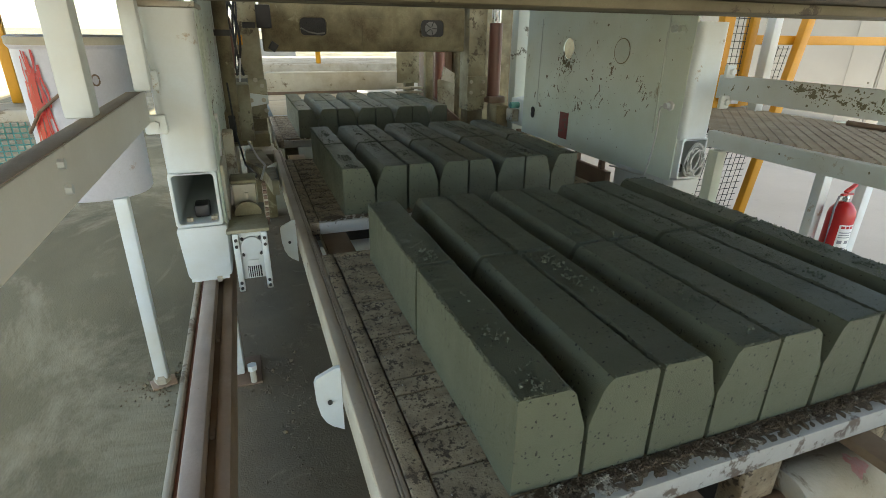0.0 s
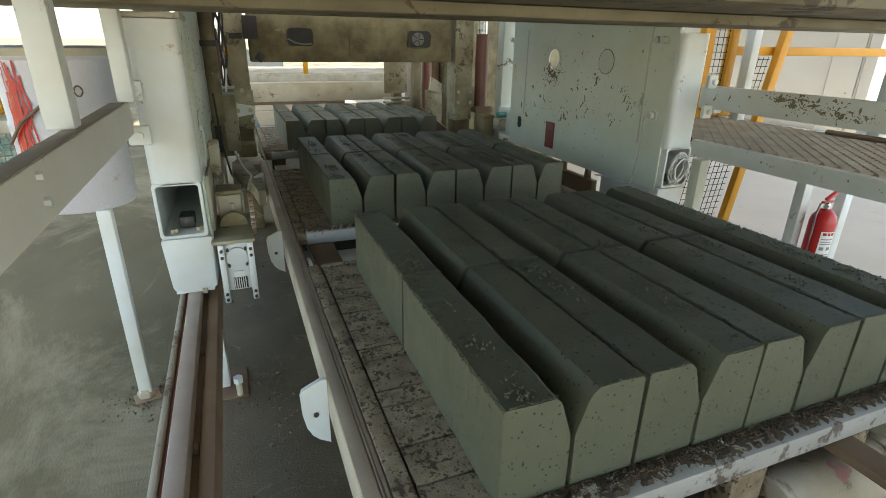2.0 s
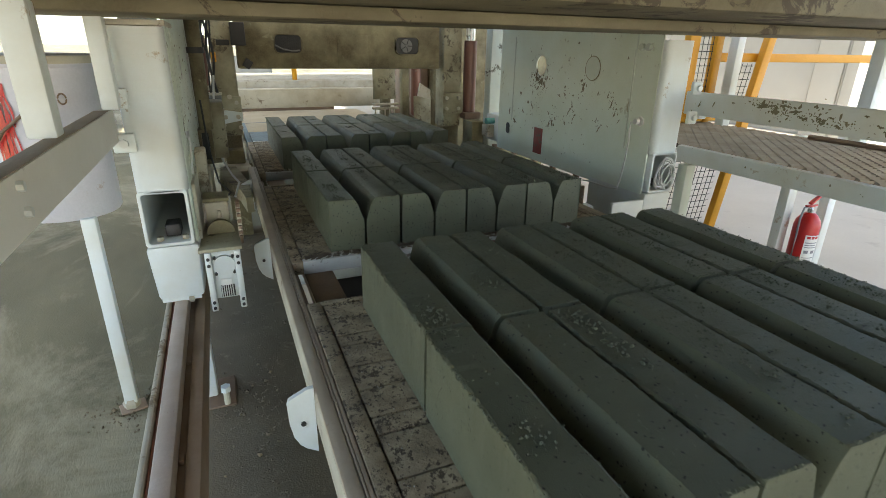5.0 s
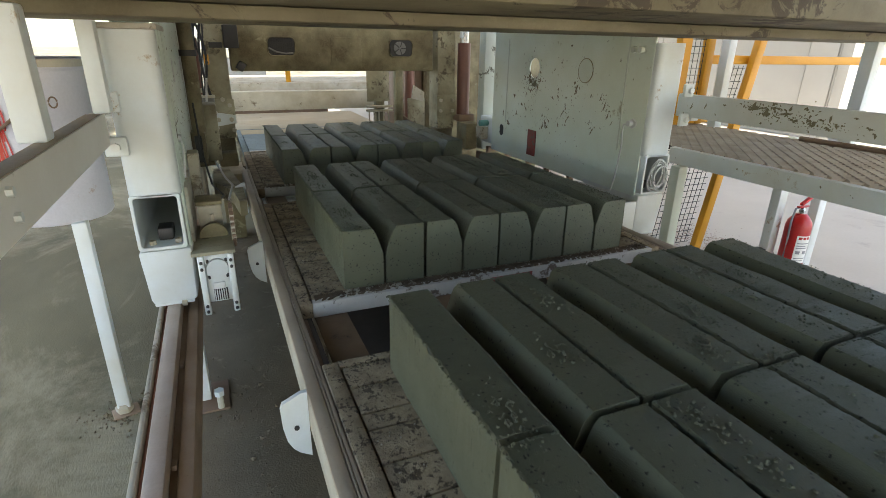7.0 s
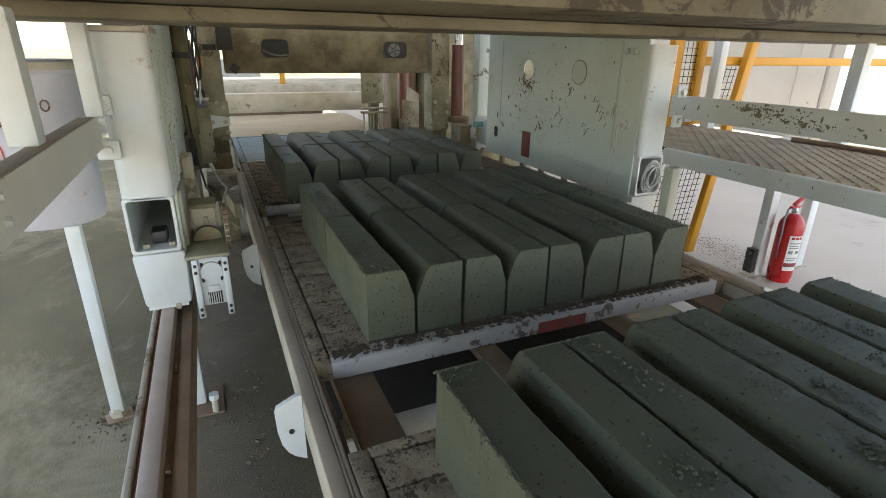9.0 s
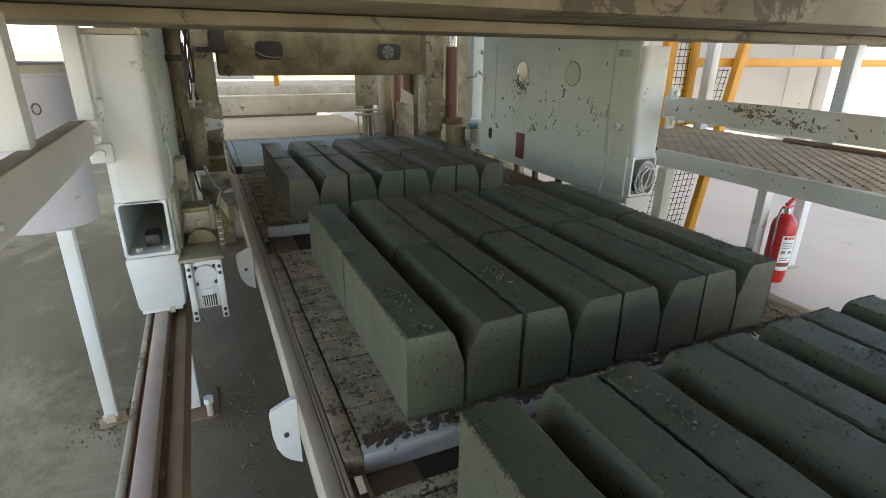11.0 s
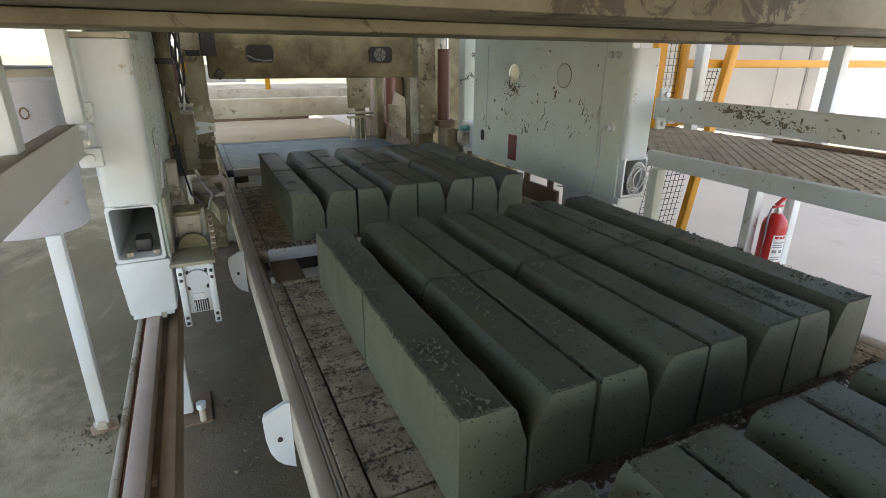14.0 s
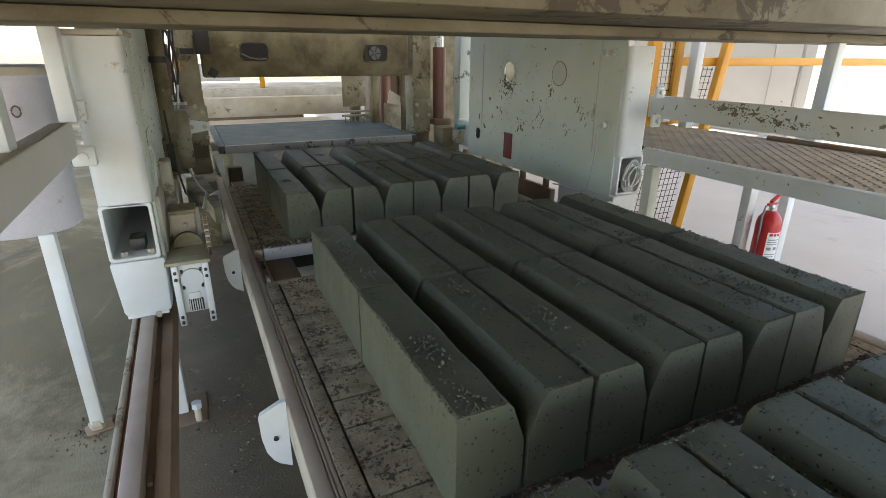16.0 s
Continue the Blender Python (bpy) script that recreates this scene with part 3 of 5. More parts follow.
def walkway():
    w = thing("walkway", (2.2, 0.6, 0.8), "off-white steel walkway with an expanded-metal deck", "walkway")
    part("edge_beam", box(B(), 1.79, 1.83, -1.4, 1.42, 0.808, 0.887, 0.006), WHITE, w, "off-white edge channel")
    part("outer_beam", box(B(), 2.67, 2.71, -1.4, 2.35, 0.785, 0.878, 0.006), GREEN, w)
    part("end_beam", box(B(), 1.83, 2.67, 2.31, 2.35, 0.785, 0.878, 0.006), GREEN, w)
    part("guard_beam", box(B(), 1.79, 1.82, -1.4, 1.42, 1.04, 1.146, 0.005), WHITE, w, "scuffed off-white guard channel")
    for y in (1.05, 1.856):
        part("post", box(B(), 2.6, 2.66, y, y + 0.062, 0.88, 2.1, 0.005), WHITE, w, "white guard post")
    for y in (1.38, -0.9):
        part("leg", box(B(), 1.84, 1.9, y, y + 0.06, 0.0, 0.784, 0.005), GREEN, w)
    for x, y in ((2.765, 1.435), (3.165, 1.435)):
        part("leg", box(B(), x, x + 0.07, y, y + 0.06, 0.0, 0.88, 0.005), WHITE, w, "white square leg")
        part("foot_plate", box(B(), x - 0.03, x + 0.1, y - 0.03, y + 0.09, 0.0, 0.012, 0.003), CREAM, w)
    part("leg_clamp", box(B(), 2.725, 2.764, 1.44, 1.5, 0.03, 0.19, 0.006), DARK, w, "dark clamp on the leg")
    part("clamp_bolt", tube(B(), (2.7, 1.47, 0.16), (2.724, 1.47, 0.16), 0.014, sides=6), DARK, w)
    part("toe_bar", sweep(B(), [(2.6, -1.4, 0.905), (2.6, 1.3, 0.905)], 0.014), RUST, w, "rusty bar along the deck edge")
    splash(w, 1.7897, ((0.988, 1.12, 0.05, 0.012, 60), (0.93, 1.1, 0.03, 0.02, 30), (0.856, 1.11, 0.06, 0.014, 50), (0.75, 1.085, 0.04, 0.014, 40), (0.69, 1.082, 0.04, 0.012, 30), (0.75, 1.09, 0.25, 0.025, 40), (0.6, 0.85, 0.5, 0.02, 14)), 6)
    blotch(w, 1.7897, ((1.0, 1.118, 0.05, 0.012, 0), (0.95, 1.098, 0.02, 0.018, 0), (0.91, 1.125, 0.04, 0.006, 4), (0.86, 1.108, 0.045, 0.01, -8), (0.83, 1.085, 0.025, 0.009, 20), (0.76, 1.088, 0.02, 0.012, 30), (0.72, 1.1, 0.018, 0.006, 0), (0.69, 1.072, 0.022, 0.006, 10), (0.66, 1.085, 0.012, 0.012, 0), (0.6, 1.12, 0.012, 0.006, 0), (0.55, 1.09, 0.018, 0.006, 15), (1.15, 1.115, 0.014, 0.007, 0), (1.25, 1.1, 0.006, 0.02, 20), (1.33, 1.09, 0.008, 0.022, 30), (0.4, 1.11, 0.02, 0.012, 0)), 13)
    # expanded metal deck: zigzag strands that touch at their knuckles
    bm = B()
    px, py = 0.031, 0.066
    for i in range(int(0.84 / px)):
        x = 1.835 + i * px
        n = int(3.7 / (py / 2))
        top, low = [], []
        for j in range(n + 1):
            y = -1.4 + j * py / 2
            dx = px * 0.5 * (1 if (j + i) % 2 else -1)
            top.append((bm.verts.new((x + dx - 0.0036, y, 0.884)), bm.verts.new((x + dx + 0.0036, y, 0.894))))
            low.append((bm.verts.new((x + dx - 0.0036, y, 0.862)), bm.verts.new((x + dx + 0.0036, y, 0.872))))
        for j in range(n):
            bm.faces.new((top[j][0], top[j][1], top[j + 1][1], top[j + 1][0]))
            # strand sides coloured dark to paint the shade inside the mesh holes
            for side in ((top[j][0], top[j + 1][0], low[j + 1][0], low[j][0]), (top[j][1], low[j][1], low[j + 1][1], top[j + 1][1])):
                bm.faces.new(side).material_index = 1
    me = bpy.data.meshes.new("deck")
    bmesh.ops.translate(bm, verts=bm.verts[:], vec=-base_of(w))
    bm.to_mesh(me)
    bm.free()
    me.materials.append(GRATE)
    me.materials.append(SHADE_GRIME)
    deck = new("deck", me)
    deck.parent = w
    tagged(deck, "dusty expanded-metal deck", kind="stuff")


def extinguisher():
    e = thing("fire_extinguisher", (2.93, 1.38, 0.0), "red fire extinguisher with a white label beside a walkway leg", "fire extinguisher")
    x, y, z, R = 2.87, 1.35, 0.03, 0.07
    part("cylinder", lathe(B(), (x, y, z), [(R - 0.008, 0), (R, 0.012), (R, 0.33), (R - 0.006, 0.362), (R - 0.025, 0.39), (0.03, 0.405), (0.018, 0.41)]), RED, e)
    part("base_ring", lathe(B(), (x, y, 0.004), [(R - 0.008, 0.0), (R - 0.004, 0.028), (R - 0.012, 0.03)]), RED, e)
    part("valve", tube(B(), (x, y, z + 0.405), (x, y, z + 0.45), 0.018), CHROME, e)
    part("gauge", tube(B(), (x - 0.03, y - 0.012, z + 0.43), (x, y - 0.004, z + 0.43), 0.014), CHROME, e, "small pressure gauge")
    part("lever", box(B(), x - 0.03, x + 0.055, y - 0.012, y + 0.012, z + 0.478, z + 0.492, 0.004, Matrix.Rotation(-0.5, 3, "Y")), RED, e, "red squeeze lever")
    part("handle", box(B(), x - 0.05, x + 0.04, y - 0.011, y + 0.011, z + 0.446, z + 0.458, 0.004), RED, e)
    part("hose", sweep(B(), [(x - 0.01, y + 0.012, z + 0.445), (x - 0.05, y + 0.01, z + 0.44), (x - 0.08, y + 0.0, z + 0.38), (x - 0.09, y - 0.01, z + 0.27), (x - 0.088, y - 0.01, z + 0.14)], 0.006), INK, e, "grey hose")

    def wrap(r, a0, a1, z0, z1, n):
        bm = B()
        ring = [(x + r * math.cos(a), y + r * math.sin(a)) for a in np.linspace(radians(a0), radians(a1), n)]
        lo, hi = [bm.verts.new((p, q, z + z0)) for p, q in ring], [bm.verts.new((p, q, z + z1)) for p, q in ring]
        for k in range(n - 1):
            bm.faces.new((lo[k], lo[k + 1], hi[k + 1], hi[k]))
        return bm
    label = part("label", wrap(R + 0.0008, 218, 300, 0.06, 0.285, 12), LABEL, e, "white paper label with small print")
    for z0, a0, a1, h, ink in ((0.262, 226, 242, 0.016, RED), (0.262, 246, 260, 0.016, RED), (0.262, 264, 282, 0.016, RED), (0.235, 224, 285, 0.006, INK), (0.22, 224, 278, 0.005, INK), (0.206, 224, 282, 0.005, INK), (0.17, 226, 246, 0.02, INK), (0.17, 258, 280, 0.02, INK), (0.14, 224, 284, 0.005, INK), (0.126, 224, 272, 0.005, INK), (0.085, 219, 299, 0.026, DULL_RED)):
        part("print_bar", wrap(R + 0.0016, a0, a1, z0, z0 + h, 7), ink, label)


def fence():
    f = thing("safety_fence", (2.7, 2.0, 0), "yellow steel safety fence with wire-mesh panels", "fence")
    y = 1.98
    for x0, x1, z0, depth in ((2.345, 2.43, 0.9, 0.05), (2.565, 2.625, 0.9, 0.05)):
        part("post", box(B(), x0, x1, y, y + depth, z0, 2.4, 0.006), YELLOW, f, "yellow square post")
    bm = box(B(), 2.71, 2.775, y - 0.06, y - 0.012, 0.0, 2.4, 0.006)
    for v in bm.verts:
        v.co.x += 0.165 * v.co.z
    part("brace", bm, YELLOW, f, "leaning yellow square brace")
    part("rail", box(B(), 2.6255, 7.5, y + 0.005, y + 0.045, 1.268, 1.322, 0.006), YELLOW, f, "yellow rail")
    part("low_rail", box(B(), 2.0, 2.95, y + 0.005, y + 0.045, 0.905, 0.94, 0.005), YELLOW, f, "yellow rail")
    part("post", box(B(), 7.5, 7.56, y, y + 0.06, 0, 1.33, 0.006), YELLOW, f, "yellow square post")
    latch = part("latch", box(B(), 2.4, 2.53, y - 0.04, y + 0.004, 0.945, 0.985, 0.004), YELLOW, f, "yellow gate latch")
    part("switch", box(B(), 2.46, 2.52, y - 0.062, y - 0.041, 0.93, 0.975, 0.004), LABEL, latch, "white safety switch")
    for x0, x1, z0, z1, lean in ((2.27, 2.72, 0.06, 0.86, 0.165), (2.431, 2.564, 0.95, 1.9, 0.0), (2.64, 2.74, 0.95, 1.26, 0.165)):
        bm = B()
        for k in range(int((x1 - x0) / 0.042) + 1):
            x = x0 + k * 0.042
            tube(bm, (x + lean * z0, y + 0.02, z0), (x + lean * z1, y + 0.02, z1), 0.0022, sides=5)
        for k in range(int((z1 - z0) / 0.042) + 1):
            z = z0 + k * 0.042
            tube(bm, (x0 + lean * z, y + 0.02, z), (x1 + lean * z, y + 0.02, z), 0.0022, sides=5)
        tagged(part("mesh_panel", bm, BLACK, f, "dark welded wire-mesh panel", smooth=False), kind="stuff")


# ---- rail, drum, gear motor ----
def track_rail(s, label):
    def bx(a, b, *rest):
        u, v = 0.56 + s * a, 0.56 + s * b
        return box(B(), min(u, v), max(u, v), *rest)
    def X(u):
        return 0.56 + s * u
    r = thing("track_rail", (X(1.1), 0.2, 0.0), label, "rail", "press rails")
    part("beam_web", bx(1.055, 1.135, -2.2, 3.4, 0.3, 0.3965, 0.004), TRACK, r, "dusty brown beam")
    part("beam_flange", bx(1.02, 1.0545, -2.2, 3.4, 0.29, 0.412, 0.005), TRACK, r, "dusty brown flange")
    part("rail_head", bx(1.072, 1.117, -2.2, 3.4, 0.397, 0.45, 0.006), RAILTOP, r, "worn bright rail head")
    part("guide_strip", bx(1.1365, 1.153, -2.2, 3.4, 0.34, 0.422, 0.006), CREAM, r, "cream guide strip")
    part("web_rib", bx(1.1185, 1.1345, -2.2, 3.4, 0.396, 0.408, 0.002), RED_RUST, r, "red-rusted strip")
    for y in (-1.6, 1.37, 3.0):
        part("post", bx(1.025, 1.095, y, y + 0.07, 0.014, 0.289, 0.006), WHITE, r, "white support post")
        part("base_plate", bx(0.96, 1.13, y - 0.07, y + 0.13, 0.0, 0.013, 0.003), RUST, r)
        part("anchor_bolt", tube(B(), (X(0.992), y - 0.06, 0.013), (X(0.992), y - 0.06, 0.085), 0.012, sides=10), CREAM, r)
        part("nut", tube(B(), (X(0.992), y - 0.06, 0.07), (X(0.992), y - 0.06, 0.092), 0.019, sides=6), WHITE, r)
    for y in (0.55, 1.0, 2.1):
        part("rail_clip", bx(1.058, 1.0705, y, y + 0.028, 0.397, 0.412, 0.003), TRACK, r)
    if s > 0:
        part("carriage_beam", bx(1.03, 1.07, 1.9, 3.2, 0.455, 0.575, 0.006), RUST, r, "rusty carriage beam")
        for y in (1.95, 2.2, 2.42, 2.7, 3.0):
            part("spacer", bx(1.03, 1.06, y, y + 0.03, 0.576, 0.639, 0.003), RUST, r)


def drum():
    d = thing("drum", (-1.05, 1.62, 0.0), "white drum with red paint splashes on a square leg", "drum")
    c = (-0.845, 1.565, 0)
    part("shell", lathe(B(), c, [(0.02, 0.765), (0.12, 0.767), (0.15, 0.77), (0.157, 0.78), (0.158, 1.0), (0.161, 1.05), (0.161, 1.06), (0.158, 1.065), (0.16, 1.25), (0.168, 1.26), (0.168, 1.285), (0.155, 1.29)], 56), TANK, d, "white drum shell")
    rng = random.Random(11)
    for k in range(26):
        a0 = radians(235 + rng.gauss(0, 5.5))
        zt, zl = 1.25 - rng.uniform(0, 0.2), rng.uniform(0.06, 0.32)
        bm = B()
        lo = None
        w0 = rng.uniform(0.0006, 0.0032) * (2.2 if k % 7 == 0 else 1)
        for j in range(13):
            u = j / 12
            a = a0 + 0.07 * u * (1 if k % 3 else -1.2) + 0.02 * math.sin(7 * u + k)
            w = w0 * (1 - u) ** 0.6 * (0.8 + 0.4 * math.sin(13 * u + 2 * k)) + 0.002
            z = zt - zl * u
            row = [bm.verts.new((c[0] + 0.1632 * math.cos(a + q * w / 0.163), c[1] + 0.1632 * math.sin(a + q * w / 0.163), z)) for q in (-1, 1)]
            if lo:
                bm.faces.new((lo[0], lo[1], row[1], row[0]))
            lo = row
        part("paint_run", bm, RED, d, "run of red paint", smooth=False)
    for y, x in ((1.425, -0.786),):
        part("leg", box(B(), x - 0.008, x + 0.036, y - 0.014, y + 0.03, 0.03, 0.775, 0.005), WHITE, d, "white square-tube leg")
        part("foot", lathe(B(), (x + 0.012, y + 0.006, 0), [(0.03, 0.012), (0.032, 0.03), (0.024, 0.04), (0.022, 0.055)], 6), CREAM, d, "levelling nut")
        part("foot_plate", box(B(), x - 0.03, x + 0.06, y - 0.03, y + 0.04, 0.0, 0.01, 0.003, Matrix.Rotation(0.3, 3, "Z")), TRACK, d, "crusted foot plate")
    part("handle", sweep(B(), [(c[0] + 0.164 * math.cos(a), c[1] + 0.164 * math.sin(a) - 0.004, 1.16 + 0.016 * math.cos(b)) for a, b in zip([radians(300 + 4 * math.sin(2 * math.pi * i / 14)) for i in range(15)], np.linspace(0, 2 * math.pi, 15))], 0.0025), RUST, d)
    part("wire", sweep(B(), [(-0.985, 1.46, 1.0), (-0.93, 1.41, 1.07), (-0.868, 1.4, 1.118), (-0.83, 1.404, 1.15)], 0.005), RUST, d)
    part("rim_band", lathe(B(), (c[0], c[1], 1.262), [(0.1685, 0.0), (0.1695, 0.003), (0.1695, 0.02), (0.1685, 0.023)], 56), CREAM, d, "dusty tan rim")
    part("guard_arm", box(B(), -1.42, -0.955, 1.7, 1.93, 1.0, 1.043, 0.006), CREAM, d, "dusty guard bracket")
    part("guard_post", box(B(), -1.157, -1.122, 1.9, 1.928, 1.044, 1.9, 0.004), YELLOW, d, "yellow guard post")
    bm = B()
    for i in range(13):
        tube(bm, (-1.4 + i * 0.0235, 1.85, 0.82), (-1.4 + i * 0.0235, 1.85, 1.0), 0.0028, sides=5)
    for i in range(8):
        tube(bm, (-1.4, 1.85, 0.83 + i * 0.022), (-1.11, 1.85, 0.83 + i * 0.022), 0.0028, sides=5)
    tagged(part("guard_mesh", bm, TEAL, d, "teal wire mesh", smooth=False), kind="stuff")


def gear_motor():
    g = thing("gear_motor", (-0.37, 1.42, 0.42), "white worm gear motor under a dusty shelf of the press", "gear motor")
    part("shelf", box(B(), -0.452, -0.306, 1.33, 1.66, 0.635, 0.648, 0.003), STAIN, g, "dusty mounting shelf")
    part("housing", box(B(), -0.425, -0.32, 1.352, 1.5, 0.44, 0.632, 0.014), WHITE, g, "white cast housing")
    for x in (-0.427, -0.328):
        part("flange_ear", box(B(), x - 0.008, x + 0.014, 1.332, 1.358, 0.402, 0.633, 0.005), WHITE, g)
        for z in (0.418, 0.44, 0.585, 0.61):
            part("bolt", tube(B(), (x + 0.003, 1.326, z), (x + 0.003, 1.334, z), 0.006, sides=6), DARK, g)
    part("flange", tube(B(), (-0.373, 1.338, 0.578), (-0.373, 1.355, 0.578), 0.037, sides=28), WHITE, g)
    for a in range(4):
        t = radians(45 + 90 * a)
        part("bolt", tube(B(), (-0.373 + 0.043 * math.cos(t), 1.335, 0.578 + 0.043 * math.sin(t)), (-0.373 + 0.043 * math.cos(t), 1.352, 0.578 + 0.043 * math.sin(t)), 0.005, sides=6), DARK, g)
    part("name_plate", box(B(), -0.392, -0.355, 1.345, 1.351, 0.497, 0.522, 0.001), LABEL, g)
    for k in range(6):
        part("fin", box(B(), -0.394 + k * 0.0075, -0.391 + k * 0.0075, 1.338, 1.352, 0.452, 0.495), WHITE, g)
    # dark plate behind the fins paints the shade of their gaps
    part("fin_recess", box(B(), -0.396, -0.348, 1.3505, 1.354, 0.45, 0.496), DARK, g)
    part("bearing_cover", tube(B(), (-0.372, 1.5, 0.65), (-0.372, 1.52, 0.65), 0.05, sides=28), OCHRE, g, "dusty bearing cover")
    part("bearing_block", box(B(), -0.42, -0.335, 1.56, 1.66, 0.65, 0.755, 0.008), CREAM, g, "dusty bearing block")
    part("block_cap", box(B(), -0.425, -0.33, 1.555, 1.67, 0.757, 0.772, 0.004), OCHRE, g)
    part("grease_nipple", tube(B(), (-0.37, 1.51, 0.71), (-0.37, 1.51, 0.735), 0.008, sides=8), CREAM, g)
    part("upright_bracket", box(B(), -0.452, -0.435, 1.45, 1.75, 0.65, 0.86, 0.004), CREAM, g)
    part("clamp", box(B(), -0.445, -0.4, 1.9, 2.0, 0.66, 0.9, 0.008), CREAM, g)
    part("sprocket", tube(B(), (-0.31, 1.5, 0.69), (-0.295, 1.5, 0.69), 0.075, sides=22), CREAM, g, "dusty chain sprocket")
    bm = B()
    for k in range(22):
        a = 2 * math.pi * k / 22
        box(bm, -0.309, -0.296, 1.5 + 0.078 * math.cos(a) - 0.006, 1.5 + 0.078 * math.cos(a) + 0.006, 0.69 + 0.078 * math.sin(a) - 0.006, 0.69 + 0.078 * math.sin(a) + 0.006)
    part("chain", bm, RUST, g, "greasy roller chain", smooth=False)


# ---- the conveyor ----
def conveyor():
    c = thing("board_conveyor", (0.56, 0.5, 0.0), "cream steel chain conveyor that carries production boards", "conveyor")
    for s in (-1, 1):
        def bx(a, b, *rest):
            p, q = 0.56 + s * a, 0.56 + s * b
            return box(B(), min(p, q), max(p, q), *rest)
        part("side_beam", bx(0.712, 0.76, -2.0, 2.95, ZB - 0.1, ZB - 0.012, 0.005), CREAM, c, "worn cream side beam")
        part("guide_lip", bx(0.7112, 0.7205, -2.0, 2.95, ZB - 0.0115, ZB - 0.004, 0.0015), TAUPE, c, "worn taupe guide lip")
        part("guide_lip", bx(0.7214, 0.7265, -2.0, 2.95, ZB - 0.0115, ZB - 0.0025, 0.0015), TAUPE, c, "worn taupe guide lip")
        part("guide_lip", bx(0.7274, 0.759, -2.0, 2.95, ZB - 0.0115, ZB - 0.0015, 0.004), TAUPE, c, "worn taupe guide lip")
        part("slide_strip", bx(0.69, 0.7115, -2.0, 2.95, ZB - 0.075, ZB - 0.054, 0.003), RUST, c)
        part("wear_strip", bx(0.668, 0.671, -2.0, 3.0, ZB - 0.075, ZB - 0.0515, 0.001), CREAM, c, "bright worn edge")
        part("support_rail", bx(0.565, 0.667, -2.0, 3.0, ZB - 0.075, ZB - 0.0525, 0.004), WOOD, c, "brown wooden support strip")
        part("support_rail", bx(0.2, 0.27, -2.0, 3.0, ZB - 0.075, ZB - 0.0525, 0.004), WOOD, c, "brown wooden support strip")
        for y in (-0.6, 0.45, 1.5, 2.55):
            a = 0.56 + s * 0.761
            out = [(a, ZB + 0.004), (a + s * 0.014, ZB + 0.004), (a + s * 0.056, ZB - 0.016), (a + s * 0.061, ZB - 0.03), (a + s * 0.059, ZB - 0.08), (a + s * 0.052, ZB - 0.118), (a + s * 0.04, ZB - 0.143), (a + s * 0.026, ZB - 0.158), (a, ZB - 0.174)]
            part("bracket_plate", plate(B(), out, "y", y, y + 0.012), WHITE, c, "white bracket plate")
            part("bolt", tube(B(), (0.56 + s * 0.79, y - 0.004, ZB - 0.085), (0.56 + s * 0.79, y + 0.001, ZB - 0.085), 0.006, sides=8), DARK, c)
            part("leg", bx(0.585, 0.655, y + 0.02, y + 0.09, 0.0, ZB - 0.08, 0.006), CREAM, c)
            part("cross_plate", bx(0.62, 0.7, y - 0.06, y + 0.02, ZB - 0.11, ZB - 0.098, 0.003), WHITE, c, "white cross plate")
    for y in (0.43, 1.5, 2.55):
        part("cross_tube", tube(B(), (-0.16, y, ZB - 0.16), (1.28, y, ZB - 0.16), 0.05, sides=24), WHITE, c, "white cross tube")
    part("roller", tube(B(), (0.6, -0.06, ZB - 0.165), (0.92, -0.06, ZB - 0.165), 0.07, sides=36), CREAM, c, "dusty white drive roller")
    part("roller_cap", tube(B(), (0.921, -0.06, ZB - 0.165), (0.945, -0.06, ZB - 0.165), 0.074, sides=36), CREAM, c)
    part("roller_shaft", tube(B(), (-0.17, -0.06, ZB - 0.165), (1.29, -0.06, ZB - 0.165), 0.022, sides=16), RUST, c)
    bm = B()
    rim = []
    for i in range(22):
        a = 2 * math.pi * i / 22
        k = 0.8 + 0.2 * math.sin(3 * a + 1) + 0.12 * math.sin(7 * a)
        x, turn = 0.765 + 0.026 * k * math.cos(a), radians(112 + 24 * k * math.sin(a))
        rim.append(bm.verts.new((x, -0.06 + 0.0708 * math.cos(turn), ZB - 0.165 + 0.0708 * math.sin(turn))))
    mid = bm.verts.new((0.765, -0.06 + 0.0716 * math.cos(radians(112)), ZB - 0.165 + 0.0716 * math.sin(radians(112))))
    for i in range(22):
        bm.faces.new((rim[i], rim[(i + 1) % 22], mid))
    part("paint_mark", bm, SMEAR, c, "smeared faded red paint mark")
    part("packing_block", box(B(), 0.49, 0.585, -0.055, 0.0, 0.251, ZB - 0.0515, 0.008), PLANK, c, "tan wooden packing block")
    part("packing_block", box(B(), 0.83, 0.885, -0.06, -0.02, ZB - 0.094, ZB - 0.0515, 0.006), PLANK, c, "tan wooden packing block")
    part("drip_tray", box(B(), -0.1, 1.2, -1.9, 2.9, 0.24, 0.25), SHADE_GRIME, c, "dirty drip tray")


